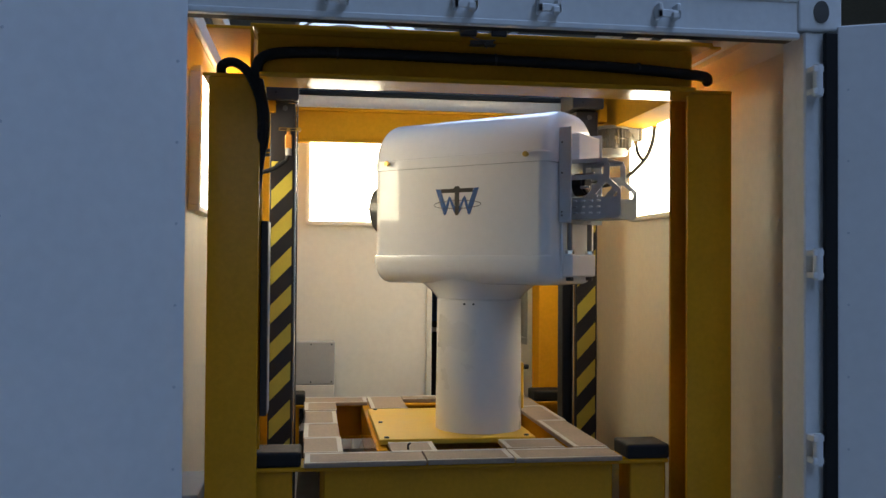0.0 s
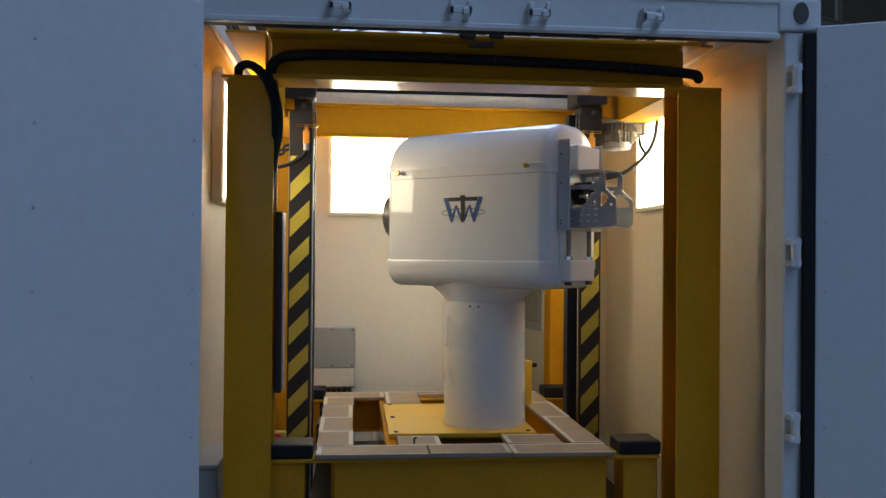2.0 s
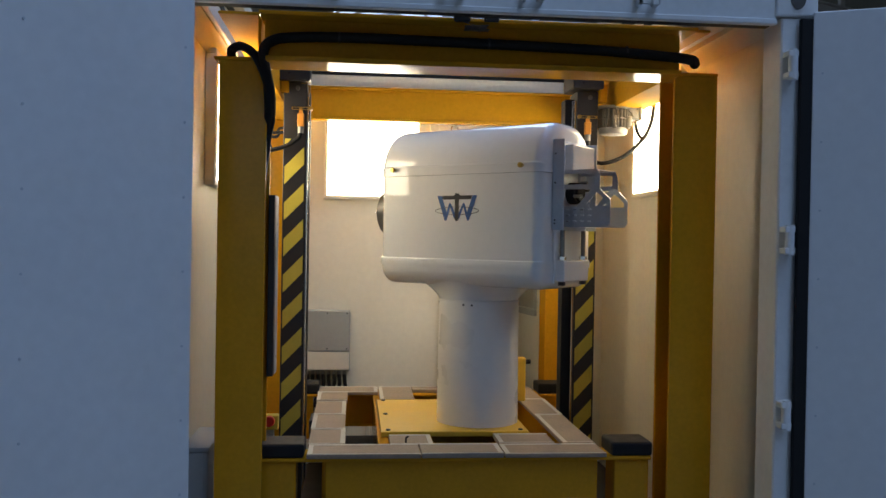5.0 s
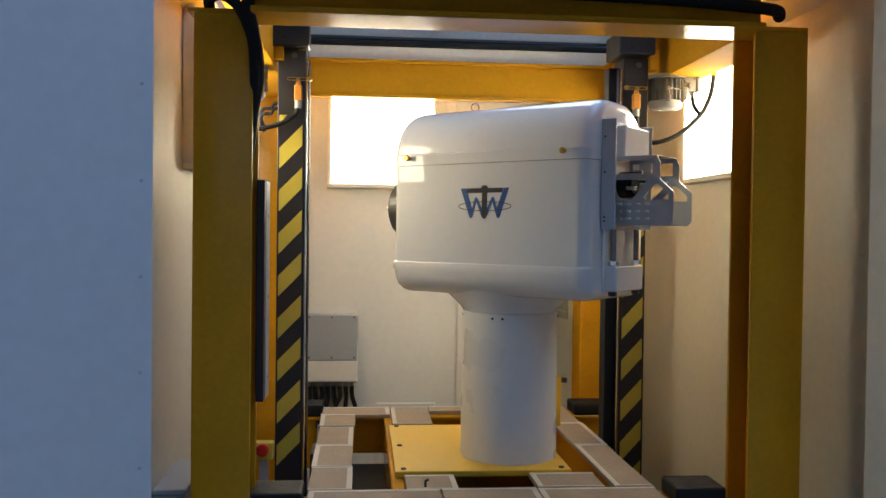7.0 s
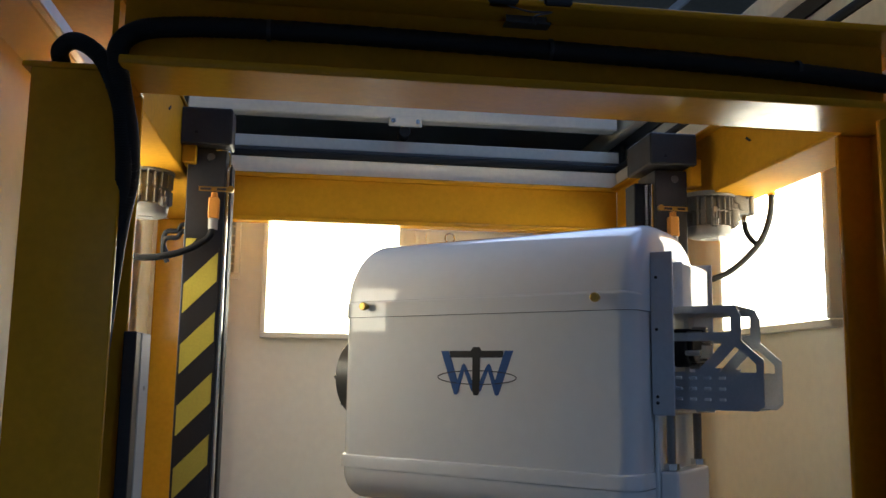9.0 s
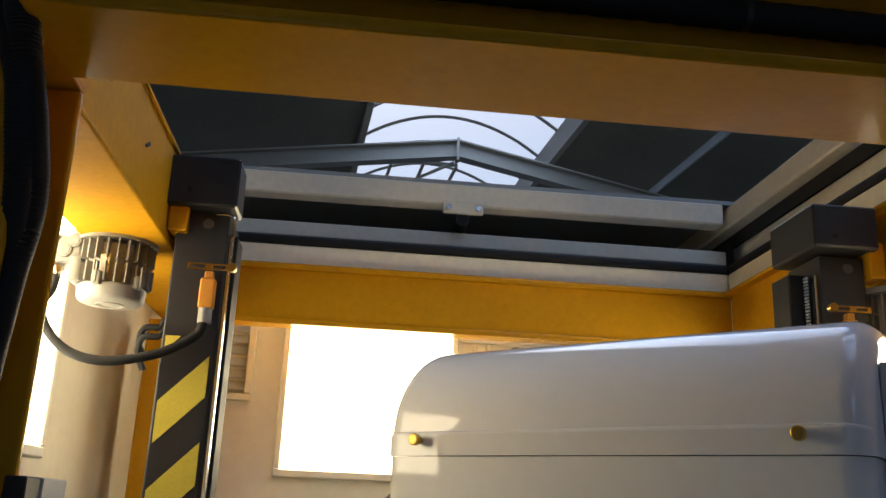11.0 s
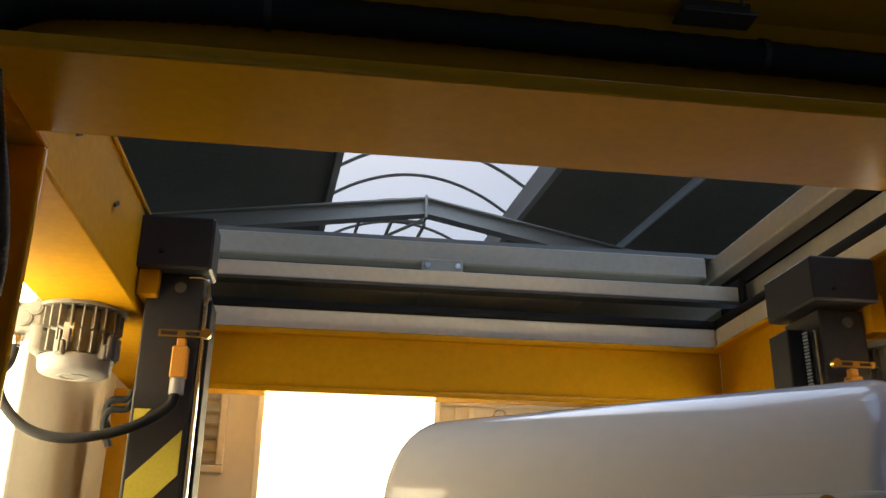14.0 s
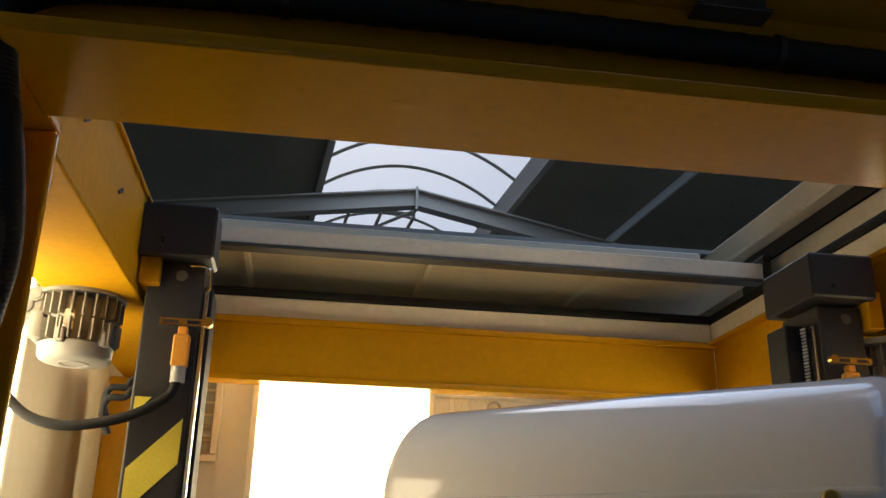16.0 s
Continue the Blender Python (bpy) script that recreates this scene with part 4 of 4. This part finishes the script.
for k in range(17):
    t = k / 16
    z = 1.442 - 0.149 * t
    f = (1 - t) ** 1.3
    ring = []
    for i in range(56):
        a = 2 * math.pi * i / 56
        ca, sa = math.cos(a), math.sin(a)
        sq = (abs(ca) ** 3 + abs(sa) ** 3) ** (-1 / 3)
        ring.append(bm.verts.new(((0.195 + ((0.40 if ca > 0 else 0.41) * sq - 0.195) * f) * ca, (0.195 + (0.2545 * min(sq, 1.0) - 0.195) * f) * sa, z)))
    rings.append(ring)
for a, b in zip(rings, rings[1:]):
    for i in range(56):
        bm.faces.new((a[i], a[(i + 1) % 56], b[(i + 1) % 56], b[i]))
bm.faces.new(rings[0][::-1]), bm.faces.new(rings[-1])
part("neck_fairing", rel(bm), M_GELCOAT, lid)
ped = part("pedestal", rel(lathe([(0.199, 0.695), (0.199, 0.70), (0.195, 1.288), (0.19, 1.292)], 0, 0, 72)), M_PED, lid, "round white pedestal tube")
for a in (-78, -66, -150, 30):
    r = math.radians(a)
    part("screw", rel(rod((0.195 * math.cos(r), 0.195 * math.sin(r), 1.272), (0.198 * math.cos(r), 0.198 * math.sin(r), 1.272), 0.005, 8)), M_COLUMN, ped)
for u in (-0.338, 0.390):
    for s in (-1, 1):
        w = s * (HW + g)
        part("lid_screw", rel(join(rod((u, w, 1.915), (u, w + s * 0.020, 1.915), 0.007, 12), rod((u, w + s * 0.012, 1.915), (u, w + s * 0.026, 1.915), 0.012, 16, bevel=0.003))), M_BRASS, top, "brass knurled lid screw")
# lens flange on one end
part("lens_flange", rel(join(rod((U0 + 0.01, -0.08, 1.712), (U0 - 0.062, -0.08, 1.712), 0.126, 40, bevel=0.006), rod((U0 - 0.06, -0.08, 1.712), (U0 - 0.085, -0.08, 1.712), 0.116, 40, 0.092), rod((U0 - 0.085, -0.08, 1.712), (U0 - 0.105, -0.08, 1.712), 0.088, 40, 0.05))), M_DARKMETAL, lid, "dark grey round lens flange")
for i in range(8):
    a = 2 * math.pi * i / 8
    part("flange_bolt", rel(rod((U0 - 0.055, -0.08 + 0.112 * math.cos(a), 1.712 + 0.112 * math.sin(a)), (U0 - 0.069, -0.08 + 0.112 * math.cos(a), 1.712 + 0.112 * math.sin(a)), 0.009, 8)), M_STEEL, lid)

# emblem on the long side: blue zigzags, a dark crossbar and a thin ring
EU, EW, EZ = 0.035, -HW, 1.730


def flat(outline, mat, name, depth):
    part(name, rel(prism([(EU + 1.05 * a, EZ + b) for a, b in outline], EW - depth, EW - 0.0002)), mat, body)


for s in (-1, 1):
    flat([(s * 0.108, 0.056), (s * 0.084, 0.056), (s * 0.051, -0.036), (s * 0.056, -0.060), (s * 0.066, -0.060)], M_BLUE, "emblem_bar", 0.0012)
    flat([(s * 0.067, -0.056), (s * 0.061, -0.062), (s * 0.055, -0.056), (s * 0.032, 0.014), (s * 0.037, 0.022), (s * 0.042, 0.018)], M_BLUE, "emblem_bar", 0.0018)
    flat([(s * 0.042, 0.018), (s * 0.037, 0.022), (s * 0.031, 0.016), (s * 0.009, -0.028), (s * 0.009, -0.052), (s * 0.014, -0.050)], M_BLUE, "emblem_bar", 0.0014)
flat([(-0.081, 0.056), (0.081, 0.056), (0.077, 0.038), (-0.077, 0.038)], M_DARKDECAL, "emblem_crossbar", 0.002)
flat([(-0.0105, 0.038), (0.0105, 0.038), (0.0105, -0.05), (0.006, -0.062), (-0.006, -0.062), (-0.0105, -0.05)], M_DARKDECAL, "emblem_stem", 0.0022)
flat([(-0.016, 0.056), (-0.009, 0.066), (0.009, 0.066), (0.016, 0.056)], M_DARKDECAL, "emblem_crest", 0.0016)
ring = [(EU + 0.123 * math.cos(2 * math.pi * i / 40), EW - 0.0006, EZ - 0.015 + 0.018 * math.sin(2 * math.pi * i / 40)) for i in range(41)]
part("emblem_ring", rel(tube(ring, 0.0014, 5, 1)), M_DARKDECAL, body)

# end plate, sensor cage and clamp on the other end
E0 = U1 + 0.006
ep = part("end_plate", rel(join(solid(E0, E0 + 0.006, -0.15, 0.16, 1.63, 2.035, 0.002), solid(E0, E0 + 0.057, -0.156, -0.15, 1.63, 2.035, 0.002), solid(E0, E0 + 0.057, 0.16, 0.166, 1.63, 2.035, 0.002))), M_SHEET, lid, "folded grey sheet metal end plate")
for z in (1.66, 1.675, 1.84, 1.97):
    part("rivet", rel(rod((E0 + 0.015, -0.156, z), (E0 + 0.015, -0.159, z), 0.004, 8)), M_COLUMN, ep)
CL, CZ0, CZ1 = 0.252, 1.645, 1.90


def cage_panel(y):
    """A sheet with cut-outs, made of bars round its holes."""
    def P(o):
        return prism([(E0 + 0.004 + a * CL, CZ0 + b * (CZ1 - CZ0)) for a, b in o], y - 0.002, y + 0.002)
    bm = join(P([(0, 0), (0.94, 0), (1, 0.06), (1, 0.36), (0, 0.36)]), P([(0, 0.36), (0.06, 0.36), (0.06, 1), (0, 1)]), P([(0.06, 0.93), (0.78, 0.93), (0.75, 1), (0.06, 1)]),
              P([(0.06, 0.66), (0.70, 0.66), (0.70, 0.74), (0.06, 0.74)]), P([(0.70, 0.62), (0.80, 0.56), (0.80, 0.90), (0.78, 0.93), (0.70, 0.93)]),
              P([(0.36, 0.36), (0.50, 0.36), (0.74, 0.60), (0.70, 0.66), (0.64, 0.66)]), P([(0.80, 0.66), (1, 0.48), (1, 0.36), (0.93, 0.36), (0.93, 0.44), (0.80, 0.56)]),
              P([(0.50, 0.36), (0.58, 0.36), (0.60, 0.40), (0.54, 0.40)]))
    return bm


for y in (-0.10, 0.075):
    cg = part("cage_panel", rel(cage_panel(y)), M_ALU, lid, "aluminium guard panel with cut-outs")
    for i in range(4):
        for j in range(3):
            u, z = E0 + 0.05 + i * 0.036, CZ0 + 0.025 + j * 0.026
            part("louvre", rel(solid(u - 0.008, u + 0.008, y - 0.006, y - 0.002, z - 0.003, z + 0.004, 0.001)), M_PLATE, cg)
part("cage_rail", rel(solid(E0 + 0.02, E0 + 0.76 * CL, -0.098, 0.073, CZ1 - 0.003, CZ1)), M_ALU, lid)
part("cage_floor", rel(solid(E0 + 0.004, E0 + CL * 0.9, -0.098, 0.073, CZ0, CZ0 + 0.003)), M_ALU, lid)
cn = part("connector", rel(join(rod((E0 + 0.006, 0.0, 1.80), (E0 + 0.05, 0.0, 1.80), 0.050, 28, bevel=0.004), rod((E0 + 0.05, 0.0, 1.80), (E0 + 0.065, 0.0, 1.80), 0.038, 28, bevel=0.003))), M_BLACK, lid, "black round connector")
for i in range(6):
    a = 2 * math.pi * i / 6 + 0.3
    part("clamp_knob", rel(rod((E0 + 0.05, 0.048 * math.cos(a), 1.80 + 0.048 * math.sin(a)), (E0 + 0.088, 0.048 * math.cos(a), 1.80 + 0.048 * math.sin(a)), 0.008, 8)), M_STEEL, cn, "steel clamp screw")
# box coloured white for the light panel's bright reflection at this spot
part("upper_box", rel(solid(E0 + 0.007, E0 + 0.05, -0.06, 0.155, 1.90, 2.02, 0.006, 2)), M_GELCOAT, lid, "glossy box on the end plate, white for the wall panel's reflection")
part("lower_panel", rel(solid(E0 - 0.002, E0 + 0.010, -0.14, 0.14, 1.39, 1.63, 0.003)), M_GELCOAT, lid)
for y in (-0.11, 0.09):
    rd = part("clamp_rod", rel(rod((E0 + 0.03, y, 1.50), (E0 + 0.03, y, 1.63), 0.011, 14)), M_MOTOR, lid, "grey steel clamp rod")
    part("nut", rel(rod((E0 + 0.03, y, 1.497), (E0 + 0.03, y, 1.512), 0.019, 6)), M_STEEL, rd)
    part("nut", rel(rod((E0 + 0.03, y, 1.382), (E0 + 0.03, y, 1.398), 0.016, 6)), M_COLUMN, rd)
part("clamp_block", rel(solid(E0 + 0.011, E0 + 0.058, -0.14, 0.095, 1.40, 1.495, 0.006, 2)), M_GELCOAT, lid, "white ribbed clamp block")

# ---- the sliding roof hatch (origin at its leading edge) ----
hatch = thing("roof_hatch", "sliding roof hatch with an aluminium leading bar", "roof hatch", at=(0, 2.545, 2.72))
bar = part("leading_bar", solid(-1.05, 0.95, 0.0, 0.05, 0.004, 0.058, 0.003), M_TRACK, hatch, "pale painted leading bar")
part("lower_lip", solid(-1.05, 0.95, -0.007, 0.05, -0.008, 0.0035, 0.002), M_DARKMETAL, bar, "dark lower lip")
part("panel", solid(-1.05, 0.95, 0.051, 2.25, 0.02, 0.05), M_HATCH, hatch, "pale panel underside")
for x in (-0.72, -0.14, 0.42):
    part("rib", prism([(x - 0.012, 0.019), (x - 0.006, 0.006), (x + 0.006, 0.006), (x + 0.012, 0.019)], 0.052, 2.24), M_HATCH, hatch)
for s in (-1, 1):
    e = 0.951 if s > 0 else 1.051
    cgx = part("carriage", solid(*sorted((s * e, s * (e + 0.027))), -0.01, 0.16, -0.02, 0.09, 0.008, 2), M_COLUMN, hatch, "dark plastic carriage end")
    part("roller", rod((s * (e + 0.009), 0.08, -0.005), (s * (e + 0.033), 0.08, -0.005), 0.022, 16), M_STEEL, cgx)
for i in range(9):
    part("screw", rod((-0.8 + 0.2 * i, 0.03, 0.0), (-0.8 + 0.2 * i, 0.03, -0.003), 0.005, 8), M_STEEL, hatch)


def motions():
    drop = [(0, 0.188), (0.5, 0.170), (1, 0.151), (1.5, 0.132), (2, 0.113), (2.5, 0.095), (3, 0.076), (3.5, 0.060), (4.2, 0.050), (6, 0.045), (6.5, 0.033), (7, 0.019), (7.5, 0.008), (8, 0.0), (9, 0.0), (16, 0.0)]
    walk(plat, [(t, pose(PX, PY, PZ + d)) for t, d in drop])
    walk(lid, [(t, pose(LX, LY, BZ + d, 0, 0, YAW)) for t, d in drop])
    slide = [(0, 2.56), (11.5, 2.56), (12, 2.555), (12.5, 2.525), (13, 2.455), (13.5, 2.385), (14, 2.325), (14.5, 2.262), (15, 2.20), (15.5, 2.155), (16, 2.112)]
    walk(hatch, [(t, pose(0, y, 2.72)) for t, y in slide])


motions()
